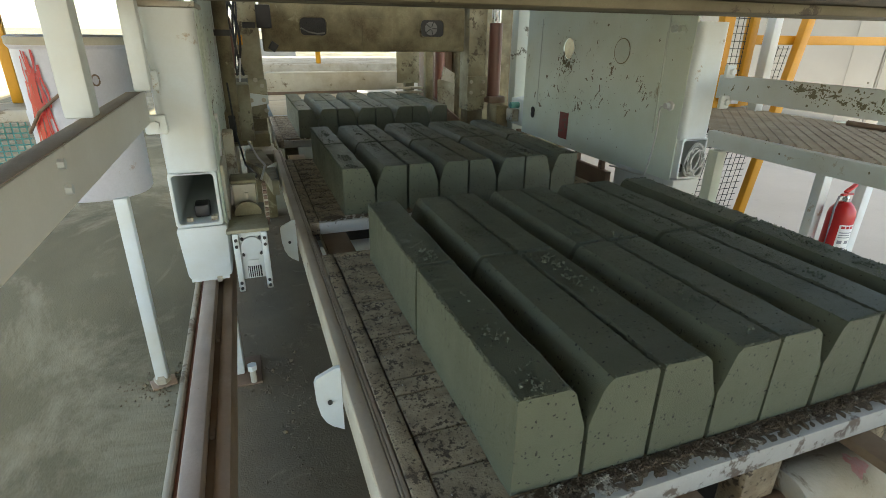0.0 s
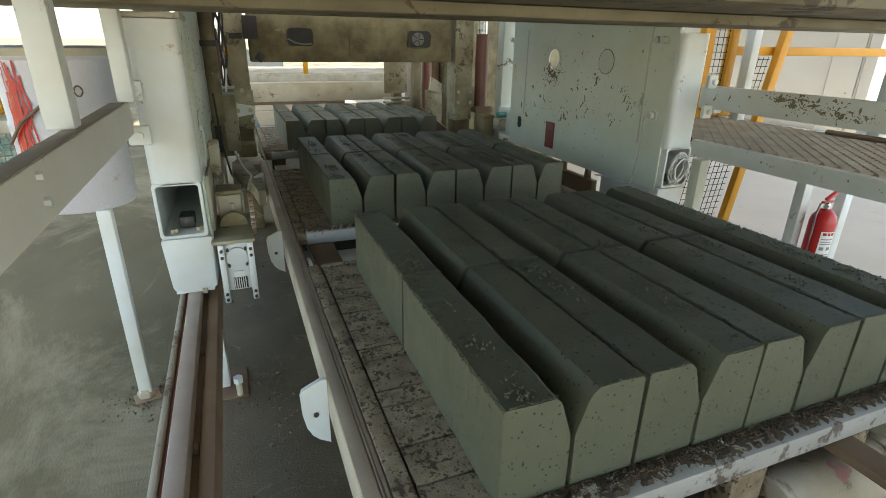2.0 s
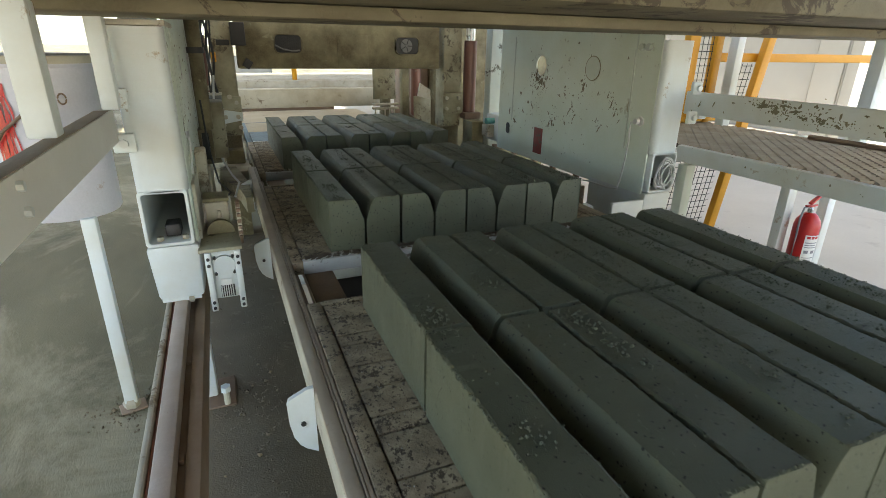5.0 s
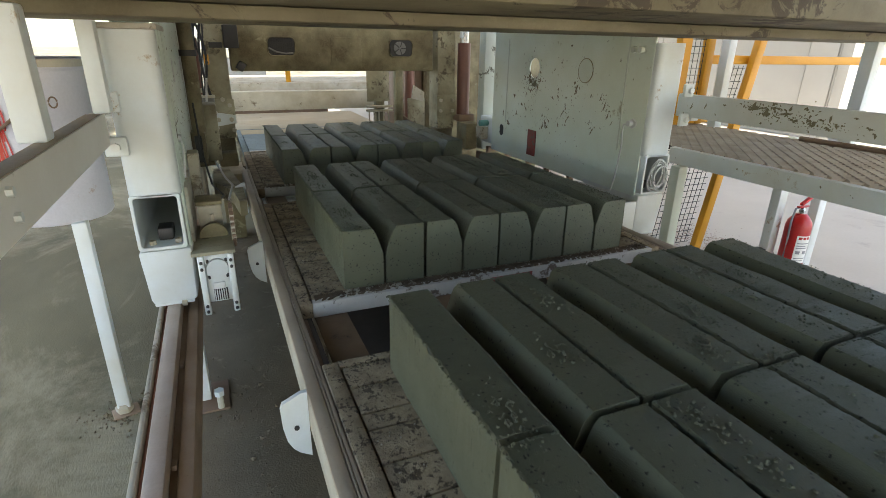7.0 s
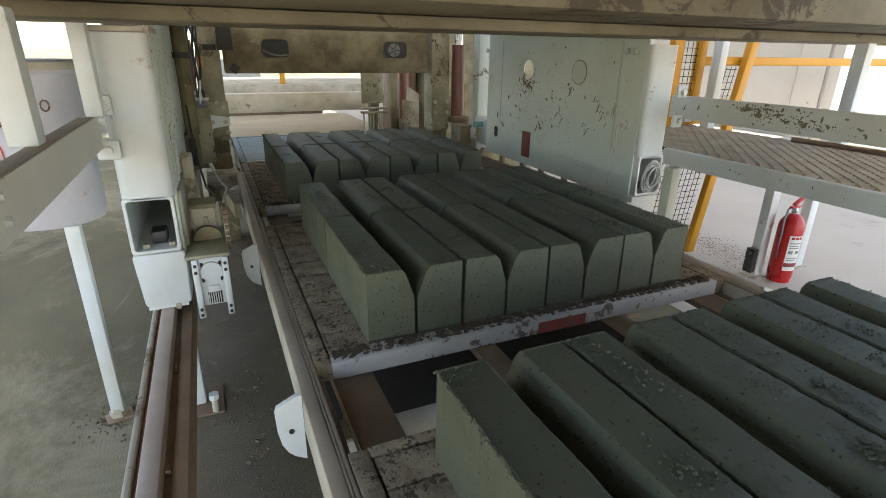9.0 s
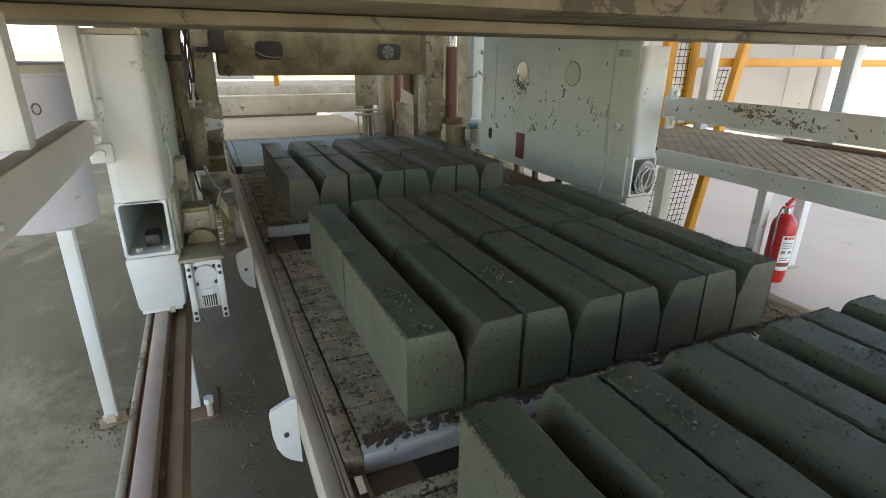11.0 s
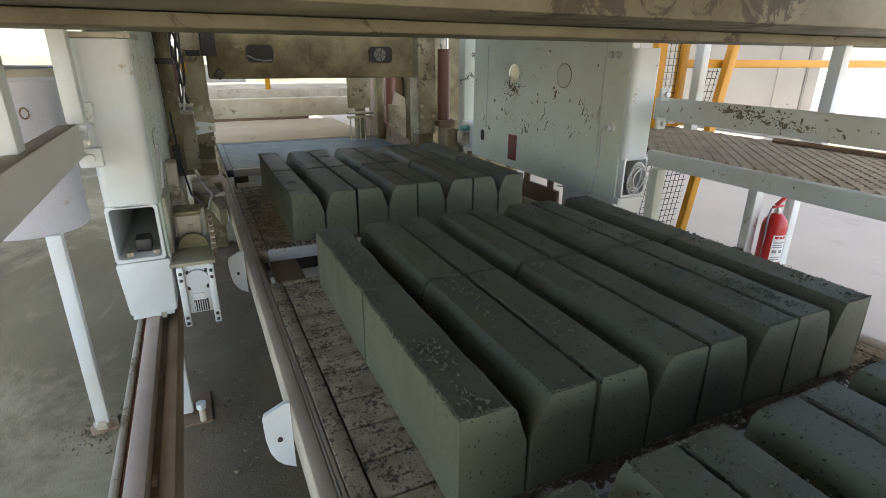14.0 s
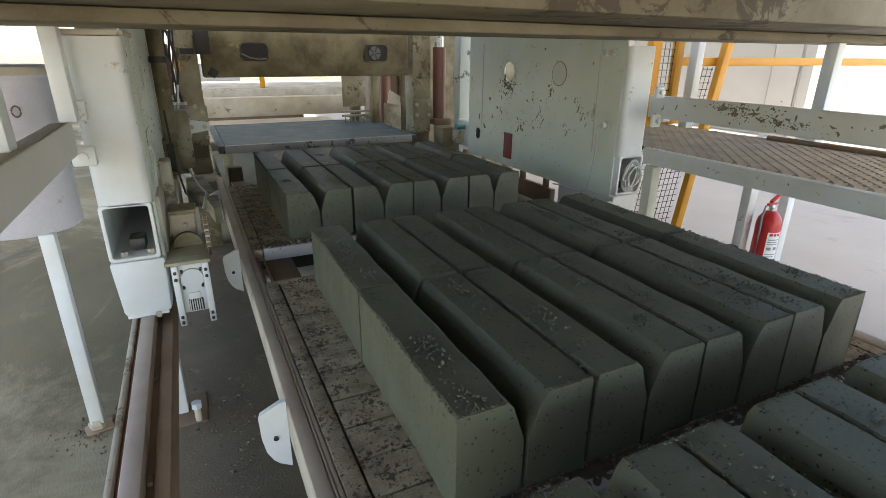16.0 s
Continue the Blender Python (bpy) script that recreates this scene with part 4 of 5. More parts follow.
# ---- the press at the far end ----
def press():
    p = thing("block_press", (0.56, 3.5, 0.0), "cement-stained cream block press with cross beam", "machine")
    y0 = 3.36
    part("cross_beam", box(B(), -0.17, 1.28, y0, y0 + 0.12, ZB + 0.575, ZB + 0.95, 0.012), OCHRE, p, "stained cross beam")
    for x, mesh in ((0.165, True), (1.02, False)):
        out = []
        for cx, cz, a0 in ((0.06, 0.03, 0), (-0.06, 0.03, 90), (-0.06, -0.03, 180), (0.06, -0.03, 270)):
            out += [(x + cx + 0.03 * math.cos(radians(a0 + a)), ZB + 0.735 + cz + 0.03 * math.sin(radians(a0 + a))) for a in (0, 30, 60, 90)]
        # no hole is cut: a dark plate paints the shade of the opening
        hole = part("hand_hole", plate(B(), out, "y", y0 - 0.003, y0 - 0.001), DARK, p, "dark oval plate painted as the shade of an opening")
        rim = [(u, y0 - 0.004, v) for u, v in out] + [(out[0][0], y0 - 0.004, out[0][1])]
        part("rim", sweep(B(), rim, 0.005, 6), OCHRE, hole)
        if mesh:
            bm = B()
            for k in range(11):
                tube(bm, (x - 0.07 + k * 0.014, y0 - 0.005, ZB + 0.68), (x - 0.07 + k * 0.014, y0 - 0.005, ZB + 0.79), 0.0012, sides=4)
            for k in range(8):
                tube(bm, (x - 0.08, y0 - 0.005, ZB + 0.685 + k * 0.0145), (x + 0.08, y0 - 0.005, ZB + 0.685 + k * 0.0145), 0.0012, sides=4)
            part("mesh", bm, BLACK, hole, smooth=False)
        else:
            part("fan_hub", tube(B(), (x - 0.01, y0 - 0.012, ZB + 0.735), (x - 0.01, y0 - 0.004, ZB + 0.735), 0.046, sides=24), FAN, hole, "grey fan behind the opening")
            for q in range(5):
                m = Matrix.Rotation(radians(72 * q + 20), 3, "Y")
                o = m @ Vector((0.0, 0.0, 0.028))
                # dark bar that paints the shade between two fan blades
                part("blade_gap", box(B(), x - 0.01 + o.x - 0.003, x - 0.01 + o.x + 0.003, y0 - 0.0135, y0 - 0.0125, ZB + 0.735 + o.z - 0.02, ZB + 0.735 + o.z + 0.02, 0.0, m), DARK, hole)
    for x in (0.42, 0.62):
        for z in (0.62, 0.68, 0.75):
            if x < 0.6 and z > 0.7:
                continue
            part("bolt", tube(B(), (x + 0.03 * (z > 0.7), y0 - 0.012, ZB + z), (x + 0.03 * (z > 0.7), y0, ZB + z), 0.014, sides=6), OCHRE, p)
    for s in (-1, 1):
        def bx(a, b, *rest):
            u, v = 0.56 + s * a, 0.56 + s * b
            return box(B(), min(u, v), max(u, v), *rest)
        part("column", bx(0.75, 0.895, y0 - 0.02, y0 + 0.16, ZB + 0.14, ZB + 1.2, 0.008), STAIN, p, "stained press column")
        part("knee_plate", bx(0.74, 0.905, y0 - 0.035, y0 - 0.021, ZB + 0.24, ZB + 0.4, 0.003), STAIN, p)
        for z in (0.28, 0.36):
            for u in (0.77, 0.87):
                part("bolt", tube(B(), (0.56 + s * u, y0 - 0.05, ZB + z), (0.56 + s * u, y0 - 0.034, ZB + z), 0.014, sides=6), CREAM, p)
        part("column_foot", bx(0.76, 0.89, y0, y0 + 0.14, 0, ZB + 0.139, 0.006), OCHRE, p)
        part("guide_block", bx(0.9, 1.0, y0 - 0.24, y0 - 0.06, ZB + 0.0, ZB + 0.2, 0.01), OCHRE, p, "dusty guide block")
        part("cylinder_body", tube(B(), (0.56 + s * 0.965, y0 - 0.03, ZB + 0.25), (0.56 + s * 0.965, y0 - 0.03, ZB + 0.78), 0.05, sides=28), OXIDE, p, "red-brown hydraulic cylinder")
        part("cylinder_rod", tube(B(), (0.56 + s * 0.965, y0 - 0.03, ZB + 0.78), (0.56 + s * 0.965, y0 - 0.03, ZB + 1.3), 0.036, sides=28), CHROME, p, "chrome piston rod")
        part("cylinder_seat", bx(0.9, 1.04, y0 - 0.1, y0 + 0.05, ZB + 0.2, ZB + 0.25, 0.006), RUST, p)
        part("inner_column", bx(0.52, 0.6, y0 + 0.9, y0 + 1.0, ZB - 0.1, ZB + 0.9, 0.008) if s > 0 else bx(0.8, 0.9, y0 + 0.9, y0 + 1.0, ZB - 0.1, ZB + 0.9, 0.008), OCHRE, p)
        part("skirt", bx(0.72, 0.74, y0 - 0.2, y0 + 1.6, ZB - 0.3, ZB - 0.02, 0.004), OCHRE, p)
        part("table_leg", bx(0.55, 0.65, y0 + 0.2, y0 + 0.3, 0, ZB - 0.07, 0.006), OCHRE, p)
    part("rear_beam", box(B(), -0.35, 1.25, 4.6, 4.75, ZB + 0.185, ZB + 0.352, 0.01), CREAM, p, "pale rear cross beam")
    part("feed_table", box(B(), -0.16, 1.27, 4.45, 6.1, ZB - 0.08, ZB - 0.0015, 0.006), TAN, p, "dusty tan board feed table")
    # brown plate put in place of the shadow strip under the rear beam
    part("feed_back", box(B(), -0.7, 1.0, 6.15, 6.2, ZB - 0.05, ZB + 0.13, 0.004), RUST, p, "brown plate standing in for a shadow strip")
    part("table_leg", box(B(), 0.0, 0.1, 5.9, 6.0, 0, ZB - 0.081, 0.004), OCHRE, p)
    part("rear_panel", box(B(), 0.98, 1.19, 4.2, 4.22, ZB + 0.28, ZB + 0.75, 0.004), STAIN, p, "pale rear panel")
    part("rear_post", box(B(), 1.195, 1.26, 4.02, 4.1, ZB + 0.02, ZB + 0.9, 0.006), OCHRE, p, "stained rear post")
    part("splash_plate", box(B(), 1.262, 1.42, 3.9, 3.915, ZB + 0.03, ZB + 0.33, 0.004), STAIN, p, "splashed stained plate")
    part("splash_fin", plate(B(), [(1.29, ZB + 0.33), (1.4, ZB + 0.3), (1.41, ZB + 0.38), (1.31, ZB + 0.44)], "y", 3.88, 3.895), CREAM, p)
    part("rear_cylinder", tube(B(), (1.42, 4.3, ZB + 0.1), (1.42, 4.3, ZB + 1.0), 0.05, sides=20), OXIDE, p, "red-brown cylinder")
    for k in range(5):
        part("guard_bar", tube(B(), (0.98 + 0.045 * k, 4.15, ZB - 0.02), (0.98 + 0.045 * k, 4.15, ZB + 0.2), 0.007, sides=8), CREAM, p)
    for z in (0.2, 0.235):
        part("guard_bar", box(B(), 0.95, 1.19, 4.1, 4.16, ZB + z, ZB + z + 0.018, 0.003), CREAM, p)
    part("rubber_flap", plate(B(), [(3.42, ZB - 0.03), (4.7, ZB - 0.03), (4.7, ZB + 0.16), (4.1, ZB + 0.17), (3.42, ZB + 0.07)], "x", 1.272, 1.284), RUST, p, "brown side flap")
    part("beam_patch", box(B(), 0.5, 0.72, y0 - 0.006, y0 - 0.0005, ZB + 0.59, ZB + 0.8, 0.002), OCHRE, p)
    part("cable", sweep(B(), [(0.08, y0 - 0.008, ZB + 0.725), (0.13, y0 - 0.012, ZB + 0.7), (0.19, y0 - 0.012, ZB + 0.69), (0.24, y0 - 0.008, ZB + 0.695)], 0.005), FAN, p)
    part("valve_block", box(B(), -0.2, -0.11, y0 - 0.09, y0 - 0.021, ZB + 0.72, ZB + 0.86, 0.006), DARK, p, "dark valve block")
    part("terminal_strip", box(B(), -0.29, -0.21, y0 - 0.035, y0 - 0.021, ZB + 0.72, ZB + 0.755, 0.003), DARK, p)
    part("hanging_box", box(B(), -0.135, -0.085, y0 - 0.05, y0 - 0.02, ZB + 0.58, ZB + 0.635, 0.004, Matrix.Rotation(0.6, 3, "Y")), DARK, p, "dark sensor box")
    part("tie_plate", plate(B(), [(-0.43, ZB + 0.24), (-0.36, ZB + 0.215), (-0.18, ZB + 0.245), (-0.18, ZB + 0.295), (-0.36, ZB + 0.325), (-0.42, ZB + 0.3)], "y", y0 - 0.055, y0 - 0.036), WHITE, p, "white tie plate")
    part("slide_housing", hollow(B(), -0.45, -0.375, ZB + 0.1, ZB + 0.29, 0.018, 2.6, 2.72), OCHRE, p, "dusty slide housing with a black disc painted as the shade in a slot")
    # black filler that paints the shade inside the housing
    part("slide_core", box(B(), -0.43, -0.395, 2.63, 2.66, ZB + 0.12, ZB + 0.27), BLACK, p)
    part("slide_carriage", box(B(), -0.38, -0.3, 2.75, 2.95, ZB + 0.1, ZB + 0.42, 0.012), STAIN, p, "dusty slide carriage")
    part("slide_base", box(B(), -0.455, -0.405, 2.5, 3.0, ZB - 0.2, ZB + 0.09, 0.01), CREAM, p)
    part("guide_pipe", tube(B(), (-0.4, 2.62, ZB + 0.29), (-0.4, 2.62, ZB + 0.998), 0.036, sides=24), OCHRE, p, "stained vertical guide pipe")
    part("pipe_collar", tube(B(), (-0.4, 2.62, ZB + 0.68), (-0.4, 2.62, ZB + 0.71), 0.043, sides=24), DARK, p)
    part("bracket_arm", plate(B(), [(-0.37, 3.1), (-0.27, 3.1), (-0.215, 2.6), (-0.215, 2.25), (-0.25, 2.25), (-0.275, 2.5), (-0.37, 2.75)], "z", ZB - 0.1, ZB - 0.02), STAIN, p, "grimy olive bracket arm")
    part("side_apron", box(B(), -0.33, -0.17, 2.97, 3.34, ZB - 0.2, ZB - 0.03, 0.01), CREAM, p)
    part("side_block", box(B(), -0.32, -0.2, 3.2, 3.33, ZB - 0.029, ZB + 0.06, 0.01), OCHRE, p)
    part("spring_sleeve", tube(B(), (-0.335, 3.2, ZB + 0.23), (-0.335, 3.2, ZB + 0.43), 0.036, sides=20), FAN, p, "dusty grey spring sleeve")
    for z in (0.23, 0.33, 0.43):
        part("sleeve_ring", tube(B(), (-0.335, 3.2, ZB + z - 0.008), (-0.335, 3.2, ZB + z + 0.008), 0.042, sides=20), CREAM, p)
    part("hinge_block", box(B(), -0.4, -0.33, 3.0, 3.12, ZB + 0.06, ZB + 0.2, 0.012), STAIN, p, "chipped hinge block")
    part("hinge_pin", tube(B(), (-0.42, 3.0, ZB + 0.15), (-0.3, 3.0, ZB + 0.15), 0.018, sides=14), DARK, p)
    for x, z in ((-0.4, 0.5), (-0.37, 0.46), (-0.29, 0.27), (-0.21, 0.27), (-0.25, 0.4), (-0.2, 0.2)):
        part("bolt", tube(B(), (x, 3.28, ZB + z), (x, 3.31, ZB + z), 0.015, sides=6), CREAM, p)
    part("tap_handle", box(B(), -0.33, -0.3, 3.25, 3.27, ZB + 0.62, ZB + 0.68, 0.004), YELLOW, p, "yellow valve handle")
    part("cable", sweep(B(), [(-0.33, 3.0, ZB + 0.55), (-0.36, 2.9, ZB + 0.3), (-0.34, 2.8, ZB + 0.08), (-0.3, 2.6, ZB + 0.03), (-0.27, 2.45, ZB + 0.02), (-0.3, 2.3, ZB - 0.02)], 0.006), CABLE, p, "loose pale cable")
    part("cable", sweep(B(), [(-0.41, 2.55, ZB + 0.45), (-0.4, 2.5, ZB + 0.2), (-0.37, 2.4, ZB + 0.04), (-0.32, 2.2, ZB + 0.03), (-0.34, 2.0, ZB + 0.06)], 0.005), BLACK, p, "loose black cable")
    part("corner_post", box(B(), 1.59, 1.68, 3.1, 3.2, ZB + 0.0, ZB + 1.3, 0.006), GREEN, p, "pale corner post")
    part("junction_box", box(B(), 1.52, 1.62, 2.98, 3.08, ZB + 0.1, ZB + 0.19, 0.008), CREAM, p)
    part("green_plug", tube(B(), (1.51, 2.99, ZB + 0.22), (1.58, 2.99, ZB + 0.22), 0.022, sides=12), TEAL, p, "green cable plug")
    cover = thing("rear_conveyor", (0.5, 8, 0), "pale cover of a second conveyor behind the press", "conveyor")
    part("cover", box(B(), -1.5, 2.2, 6.8, 9.0, ZB + 0.15, ZB + 0.3, 0.02), CREAM, cover)
    for x in (-1.4, 2.0):
        part("leg", box(B(), x, x + 0.1, 7.5, 7.6, 0, ZB + 0.149, 0.006), CREAM, cover)
    part("post", box(B(), 0.62, 0.68, 6.9, 6.96, ZB + 0.301, ZB + 1.3, 0.006), YELLOW, cover, "yellow post")


def hoses():
    rng = random.Random(14)
    for k in range(6):
        x, y, sway = -0.385 + 0.012 * k, 3.18 + 0.014 * (k % 4), rng.uniform(0.015, 0.04)
        drop = rng.uniform(0.42, 0.72)
        pts = [(x + sway * math.sin(5 * u + 1.7 * k), y + 0.03 * math.cos(5 * u), ZB + 1.0 - drop * u) for u in np.linspace(0, 1, 18)]
        hose = solid("hydraulic_hose", sweep(B(), pts, 0.005 + 0.003 * (k % 2)), BLACK, "black hydraulic hose beside the press column", "hose", "press hoses")
        part("ferrule", tube(B(), pts[-1], Vector(pts[-1]) - Vector((0, 0, 0.035)), 0.009, sides=10), CHROME, hose)


def flakes():
    """Rust-brown crust trodden onto the pale floor beside the fence."""
    rng = random.Random(41)
    verts, faces = [], []
    for k in range(1500):
        x, y, r = 3.0 + rng.gauss(0, 0.12), rng.uniform(1.55, 2.4), rng.uniform(0.003, 0.011)
        n, turn = len(verts), rng.uniform(0, 6.28)
        for i in range(6):
            a, q = turn + math.pi * i / 3, r * rng.uniform(0.4, 1.2)
            verts.append((x + q * math.cos(a), y + 0.6 * q * math.sin(a), 0.0045))
        verts.append((x, y, 0.0045 + 0.25 * r))
        faces += [(n + i, n + (i + 1) % 6, n + 6) for i in range(6)]
    me = bpy.data.meshes.new("floor_crust")
    me.from_pydata(verts, [], faces)
    me.materials.append(CRUST)
    tagged(new("floor_crust", me), "rust-brown crust trodden onto the pale floor", "dirt", kind="stuff")


def rubble():
    """Loose stones and dust on the floor round the feet."""
    rng = random.Random(77)
    verts, faces = [], []
    for k in range(1500):
        if k % 3:
            x, y = -0.3 + rng.gauss(0, 0.1), rng.uniform(0.7, 3.0)
        else:
            a, r = rng.uniform(0, 6.28), abs(rng.gauss(0, 0.07)) + 0.03
            cx, cy = rng.choice(((-0.784, 1.42), (-0.46, 1.36), (-0.35, 1.3)))
            x, y = cx + r * math.cos(a), cy + r * math.sin(a)
        s = rng.uniform(0.002, 0.007) if rng.random() < 0.975 else rng.uniform(0.008, 0.014)
        q = Euler((rng.uniform(0, 3), rng.uniform(0, 3), rng.uniform(0, 3))).to_matrix()
        n = len(verts)
        for o in ((1, 0, 0), (-1, 0, 0), (0, 1, 0), (0, -1, 0), (0, 0, 1), (0, 0, -1)):
            v = q @ Vector(o) * s * rng.uniform(0.4, 1.15)
            verts.append((x + v.x, y + v.y, s * 0.6 + v.z))
        faces += [tuple(n + i for i in f) for f in ((0, 2, 4), (2, 1, 4), (1, 3, 4), (3, 0, 4), (2, 0, 5), (1, 2, 5), (3, 1, 5), (0, 3, 5))]
    me = bpy.data.meshes.new("rubble")
    me.from_pydata(verts, [], faces)
    me.materials.append(SOIL)
    tagged(new("rubble", me), "loose cement rubble on the floor", "rubble", kind="stuff")


def dirt():
    """A layer of damp cement dirt under the conveyor."""
    bm = B()
    rng = random.Random(9)
    n = 90
    rows = []
    for j in range(n + 1):
        y = -2.4 + 6.0 * j / n
        left = -0.62 + 0.02 * math.sin(y * 3.1) + rng.uniform(-0.015, 0.015)
        right = 1.72 + 0.05 * math.sin(y * 2.3) + rng.uniform(-0.025, 0.025)
        row = []
        for i in range(31):
            u = i / 30
            edge = min(u, 1 - u, j / n, 1 - j / n) < 0.01
            row.append(bm.verts.new((left + (right - left) * u, y, -0.002 if edge else 0.004 + 0.004 * abs(noise.noise(Vector((u * 14, y * 7, 3.0)))))))
        rows.append(row)
    for a, b in zip(rows, rows[1:]):
        for i in range(30):
            bm.faces.new((a[i], a[i + 1], b[i + 1], b[i]))
    solid("floor_dirt", bm, SOIL, "damp dark cement dirt under the conveyor", "dirt", kind="stuff")


def background():
    """Plain boxes added behind the press to block the bright daylight there."""
    m = thing("backdrop_boxes", (2.0, 4.6, 0), "stained boxes added behind the press to block bright daylight", "machine")
    part("cabinet", box(B(), 1.62, 2.9, 4.3, 5.2, 0.0, 2.3, 0.02), OCHRE, m)
    part("tank", box(B(), 1.45, 1.61, 4.45, 5.1, 0.0, 1.2, 0.02), RUST, m)


rubble()
flakes()
dirt()
background()
hall()
frames()
overhead()
left_guard()
walkway()
extinguisher()
fence()
track_rail(-1, "rusty steel rail on a beam for the press carriage")
track_rail(1, "rusty rail under the press frame by the walkway")
drum()
gear_motor()
conveyor()
press()
hoses()


# ---- boards and kerb stones ----
KERB, PITCH, HIGH = 0.5195, 0.14, 0.196


def kerb_mesh(seed, flip):
    """A kerb stone with one rounded chamfer along its top; slightly ragged edges."""
    rng = random.Random(seed)
    w = PITCH - 0.009
    out = [(0, 0), (w, 0), (w, 0.108), (w - 0.003, 0.119), (w - 0.02, 0.172), (w - 0.025, 0.184), (w - 0.037, HIGH - 0.001), (w * 0.5, HIGH), (0.004, HIGH), (0.0, HIGH - 0.004), (0, HIGH * 0.5)]
    bm = B()
    rings, n = [], 64
    for i in range(n + 1):
        y = KERB * i / n
        ring = []
        for k, (x, z) in enumerate(out):
            e = 0.0013 if k in (8, 9) else 0.0008 if k in (4, 5) else 0.00015
            lump = noise.noise(Vector((x * 9, y * 9, z * 9 + seed))) * 0.0022
            yy = y
            if i in (0, n):
                yy += rng.uniform(0, 0.003) * (1 if i == 0 else -1)
            ring.append(bm.verts.new((x + rng.uniform(-e, e) + lump, yy, z + (rng.uniform(-e, e) + lump if z > 0.01 else 0))))
        rings.append(ring)
    for a, b in zip(rings, rings[1:]):
        for k in range(len(out)):
            j = (k + 1) % len(out)
            bm.faces.new((a[k], a[j], b[j], b[k]))
    bm.faces.new(list(reversed(rings[0])))
    bm.faces.new(rings[-1])
    if flip:
        for v in bm.verts:
            v.co.x = w - v.co.x
    return finish(bm, "kerb_stone", CONCRETE, True)


KERBS = {flip: [kerb_mesh(s, flip) for s in range(1, 5)] for flip in (False, True)}


def board_thing(label, top, first, gap=0.005):
    """A production board: steel frame, planks; its origin under the front edge of the first stone row."""
    b = thing("production_board", (0, 0, ZB), label, "production board", "production boards")
    for x0, x1 in ((-0.149, -0.11), (1.23, 1.269)):
        part("side_channel", box(B(), x0, x1, -0.058, 1.125, ZB - 0.05, ZB, 0.003), top, b)
    for y0, y1 in ((-0.06, -0.03), (1.098, 1.127)):
        part("end_channel", box(B(), -0.1095, 1.2295, y0, y1, ZB - 0.05, ZB, 0.003), BOARD_EDGE if y0 < 0 else top, b, "dirty white end channel" if y0 < 0 else "crusted rear channel")
    rng = random.Random(first)
    if top is PLANK:
        bm = B()
        n = 150
        rows = [[bm.verts.new((-0.1 + 1.32 * i / n, -0.052 + 0.05 * j / 5 + rng.uniform(-0.003, 0.003), ZB - 0.0005 + (0.0 if j in (0, 5) else max(0.0, rng.gauss(0.0012, 0.0018))))) for i in range(n + 1)] for j in range(6)]
        for lo, hi in zip(rows, rows[1:]):
            for i in range(n):
                bm.faces.new((lo[i], lo[i + 1], hi[i + 1], hi[i]))
        part("crust", bm, DIRT, b, "dark crust of cement along the front lip", smooth=False)
    if first == 22:
        part("paint_mark", box(B(), 0.5, 0.67, -0.0625, -0.0605, ZB - 0.048, ZB - 0.012), DULL_RED, b, "worn red paint mark")
    y = -0.029
    while y < 1.09:
        w = min(rng.choice((0.055, 0.1, 0.1, 0.125)), 1.097 - y)
        if 1.097 - y - w < 0.03:
            w = 1.097 - y
        part("plank", box(B(), -0.107 + rng.uniform(0, 0.002), 1.227, y, y + w - gap, ZB - 0.04, ZB - 0.003 + (rng.uniform(0, 0.002) if top is PLANK else 0.001), 0.002 if top is PLANK else 0.0), top, b)
        y += w
    return b


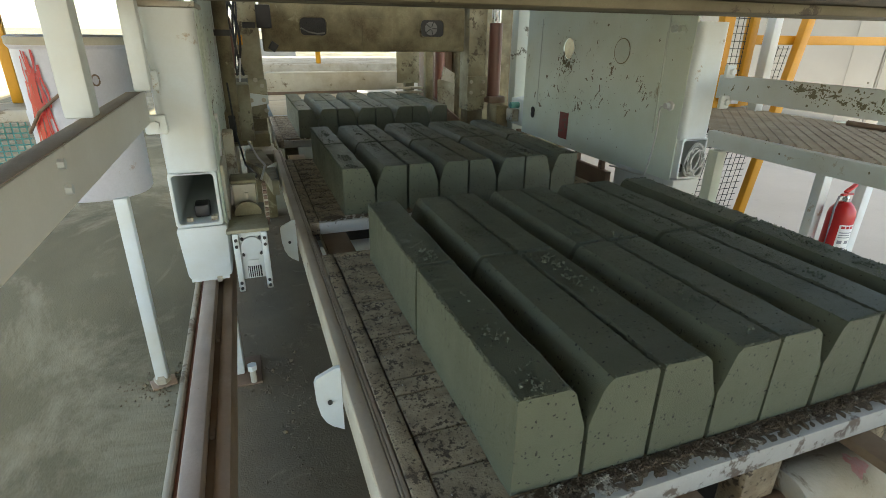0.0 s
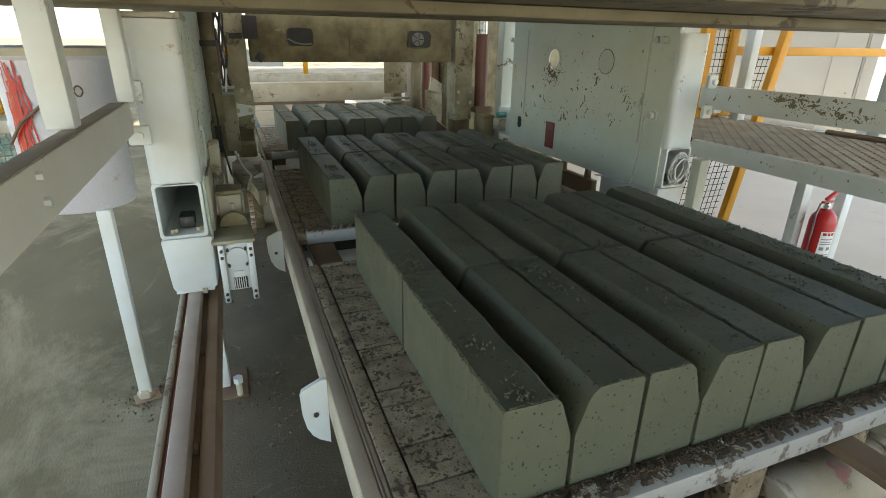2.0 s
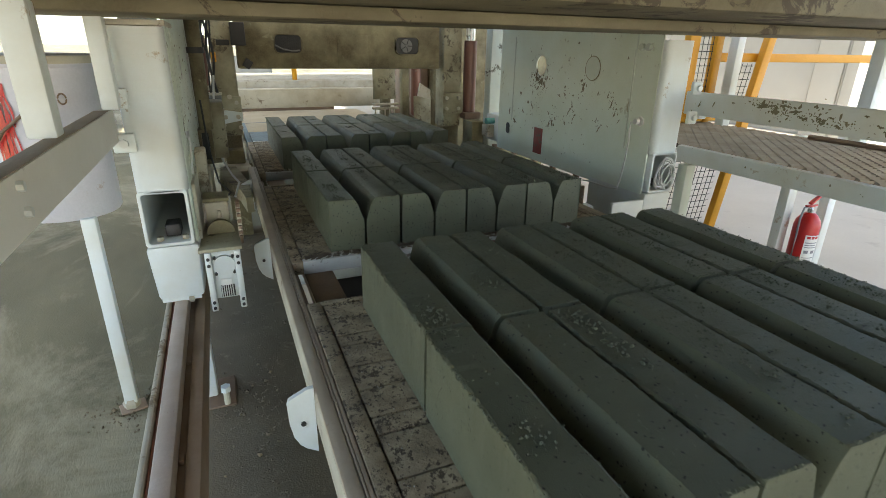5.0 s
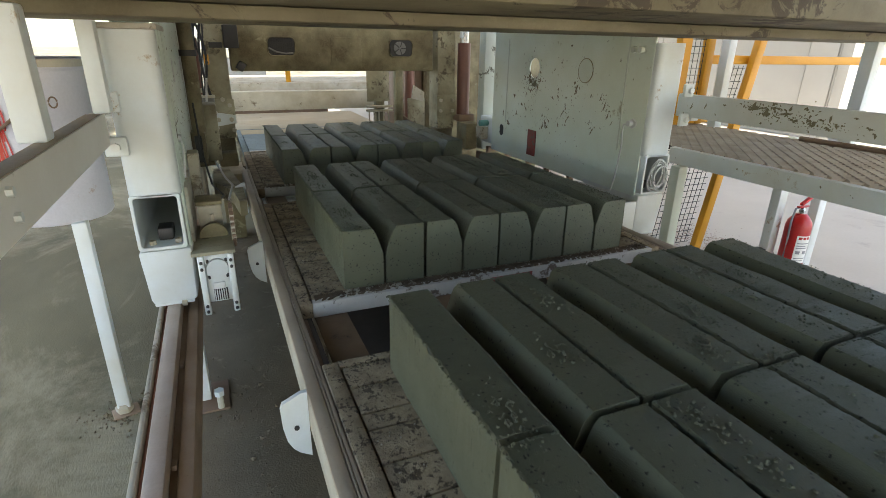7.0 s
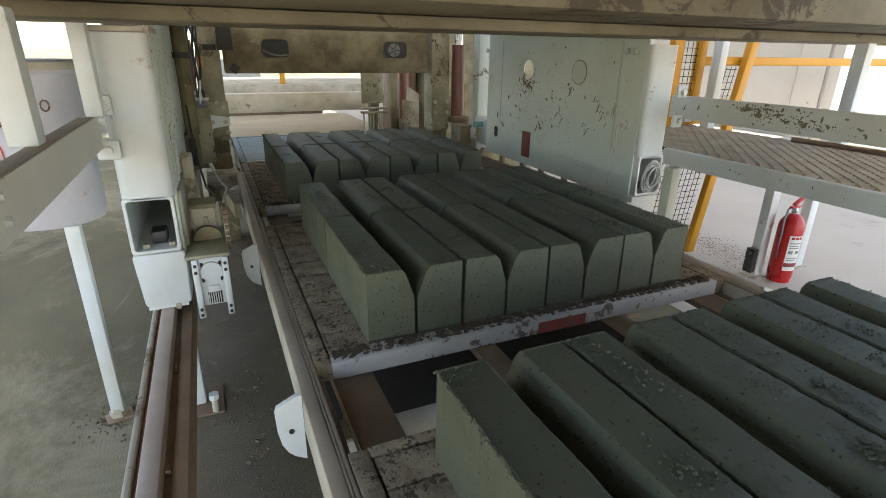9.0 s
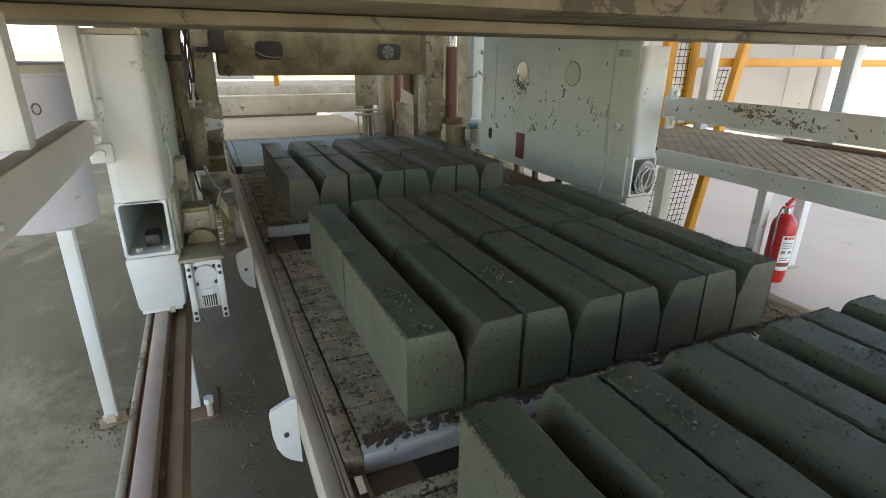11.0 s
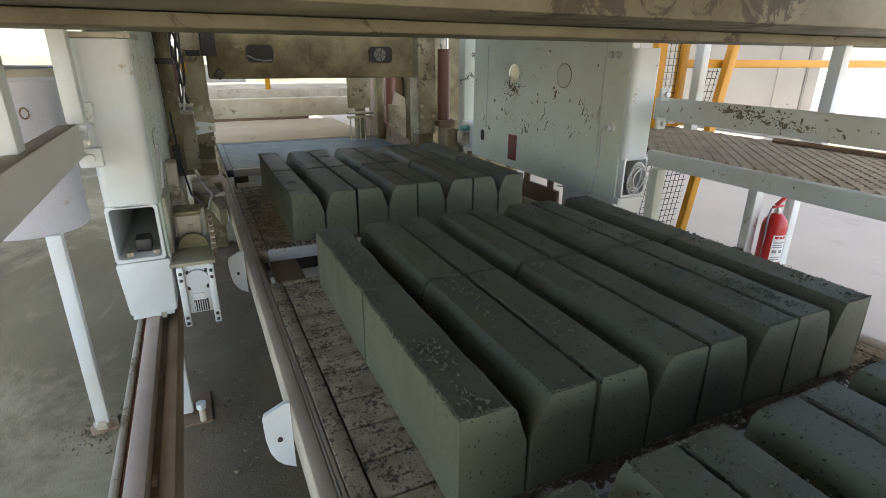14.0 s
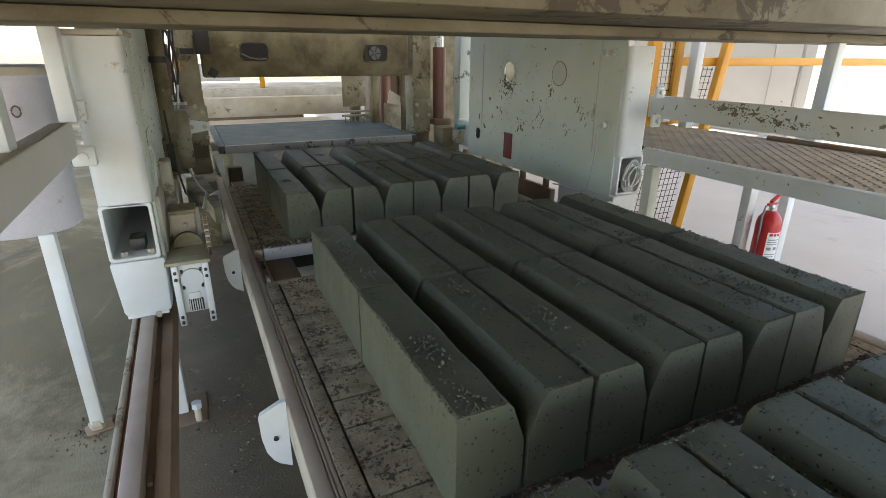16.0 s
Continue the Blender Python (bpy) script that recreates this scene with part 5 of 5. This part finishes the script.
def crumbs(seed, clusters=70):
    """Loose grains on the stones and along the board's front."""
    rng = random.Random(seed)
    bm = B()
    def grain(x, y, z, r, layer=0):
        q = Euler((rng.uniform(0, 3), rng.uniform(0, 3), rng.uniform(0, 3))).to_matrix()
        vs = [bm.verts.new(Vector((x, y, z + 0.3 * r)) + q @ Vector(o) * r * rng.uniform(0.55, 1.1)) for o in ((1, 0, 0), (-1, 0, 0), (0, 1, 0), (0, -1, 0), (0, 0, 1), (0, 0, -1))]
        for f in ((0, 2, 4), (2, 1, 4), (1, 3, 4), (3, 0, 4), (2, 0, 5), (1, 2, 5), (3, 1, 5), (0, 3, 5)):
            bm.faces.new([vs[i] for i in f]).material_index = layer
    for c in range(clusters):
        kk, v = rng.randrange(8), rng.uniform(0.02, 1.02)
        u = kk * PITCH + (0.05 if kk % 2 == 0 else 0.09)
        for g in range(rng.randrange(3, 30)):
            x, y = u + rng.gauss(0, 0.016), v + rng.gauss(0, 0.022)
            left, right = kk * PITCH + (0.0 if kk % 2 == 0 else 0.06), kk * PITCH + (0.075 if kk % 2 == 0 else 0.132)
            if left < x < right and 0.005 < y < 1.045:
                grain(x, y, HIGH + 0.001, rng.uniform(0.0016, 0.005))
    for c in range(900):
        kk, y = rng.randrange(8), rng.uniform(0.005, 1.045)
        grain(kk * PITCH + rng.uniform(*((0.005, 0.075) if kk % 2 == 0 else (0.06, 0.13))), y, HIGH + 0.0005, rng.uniform(0.001, 0.0028))
    for c in range(2600):
        kk, row = rng.randrange(8), rng.randrange(2)
        left, right = kk * PITCH + (0.004 if kk % 2 == 0 else 0.044), kk * PITCH + (0.1 if kk % 2 == 0 else 0.136)
        y0 = row * (KERB + 0.011)
        way = rng.random()
        if way < 0.3:
            grain(rng.uniform(left, right), y0 + 0.003 + abs(rng.gauss(0, 0.0025)), HIGH - 0.0005, rng.uniform(0.0012, 0.0034))
        elif way < 0.5:
            grain(rng.uniform(left, right), y0 + KERB - 0.003 - abs(rng.gauss(0, 0.003)), HIGH - 0.0005, rng.uniform(0.0012, 0.0034))
        else:
            grain((left if rng.random() < 0.5 else right) + rng.gauss(0, 0.0022), y0 + rng.uniform(0.003, KERB - 0.003), HIGH - 0.001, rng.uniform(0.001, 0.0028))
    for c in range(420):
        grain(0.003 + rng.gauss(0, 0.002), rng.uniform(0.003, 1.05), HIGH - 0.001, rng.uniform(0.0015, 0.0038))
    for g in range(1600):
        x, y = rng.uniform(-0.09, 1.2), -0.028 + abs(rng.gauss(0, 0.012))
        if y < -0.003:
            grain(x, y, 0.002, rng.uniform(0.0012, 0.0045), 1)
    for g in range(500):
        grain(rng.uniform(-0.1, -0.01), rng.uniform(-0.04, 1.1), 0.0, rng.uniform(0.001, 0.003), 1)
    me = bpy.data.meshes.new("crumbs")
    bm.to_mesh(me)
    bm.free()
    me.materials.append(CRUMB)
    me.materials.append(DIRT)
    return tagged(new("concrete_crumbs", me), "loose crumbs of grey concrete on stones and board", "crumbs", kind="stuff")


def load(seed):
    """A loaded board with its sixteen stones and crumbs: (object, place on the board)."""
    rng = random.Random(seed)
    out = [(board_thing("cement-crusted plank board in a dirty white steel frame", PLANK, seed), (0, 0, ZB))]
    for row in range(2):
        for k in range(8):
            ob = new("kerb_stone", KERBS[k % 2 == 1][rng.randrange(4)])
            tagged(ob, "fresh grey-green concrete kerb stone with a chamfered edge", "kerb stone", "kerb stones on the boards")
            at = (k * PITCH + 0.0045 + rng.uniform(-0.0012, 0.0012), row * (KERB + 0.011) + rng.uniform(-0.001, 0.001), ZB)
            ob.location = at
            out.append((ob, at))
    out.append((crumbs(seed, 14 if seed == 23 else 70), (0, 0, ZB)))
    return out


LOADS = [load(s) for s in (21, 22, 23)]
EMPTY = board_thing("empty production board with a damp top tinted blue-grey for skylight", WET_SKY_TINT, 31, 0.0005)


# ---- motion of the boards ----
def motions():
    ways = (
        ((0, 0), (3.3, 0), (3.6, -0.018), (4.0, -0.077), (4.2, -0.11), (6.5, -0.491), (7, -0.572), (9, -0.887), (9.5, -0.965), (9.9, -1.003), (11.3, -1.005), (11.5, -1.017), (12, -1.095), (12.5, -1.172), (12.9, -1.199), (16, -1.2)),
        ((0, 1.515), (3.3, 1.515), (3.6, 1.502), (4.0, 1.440), (4.2, 1.408), (6.5, 1.031), (7, 0.952), (7.5, 0.868), (8, 0.788), (8.5, 0.703), (9, 0.616), (11.5, 0.207), (12, 0.129), (12.5, 0.049), (12.9, 0.021), (16, 0.02)),
        ((0, 3.276), (1.4, 3.276), (1.7, 3.26), (3.4, 3.025), (4.0, 2.94), (6.5, 2.532), (7, 2.448), (8, 2.283), (9, 2.113), (11.5, 1.729), (12, 1.653), (12.5, 1.569), (12.9, 1.54), (16, 1.537)),
    )
    for things, way in zip(LOADS, ways):
        for ob, (x, y, z) in things:
            walk(ob, [(t, pose(x, y + v, z)) for t, v in way])
    walk(EMPTY, [(t, pose(0, y, z)) for t, y, z in ((0, 4.48, ZB), (1.4, 4.48, ZB), (1.7, 4.465, ZB), (4.0, 4.12, ZB), (9, 3.31, ZB), (9.6, 3.24, ZB), (15.3, 3.24, ZB), (15.45, 3.24, ZB + 0.005), (15.6, 3.24, ZB + 0.06), (15.8, 3.24, ZB + 0.125), (16, 3.24, ZB + 0.15))])


motions()
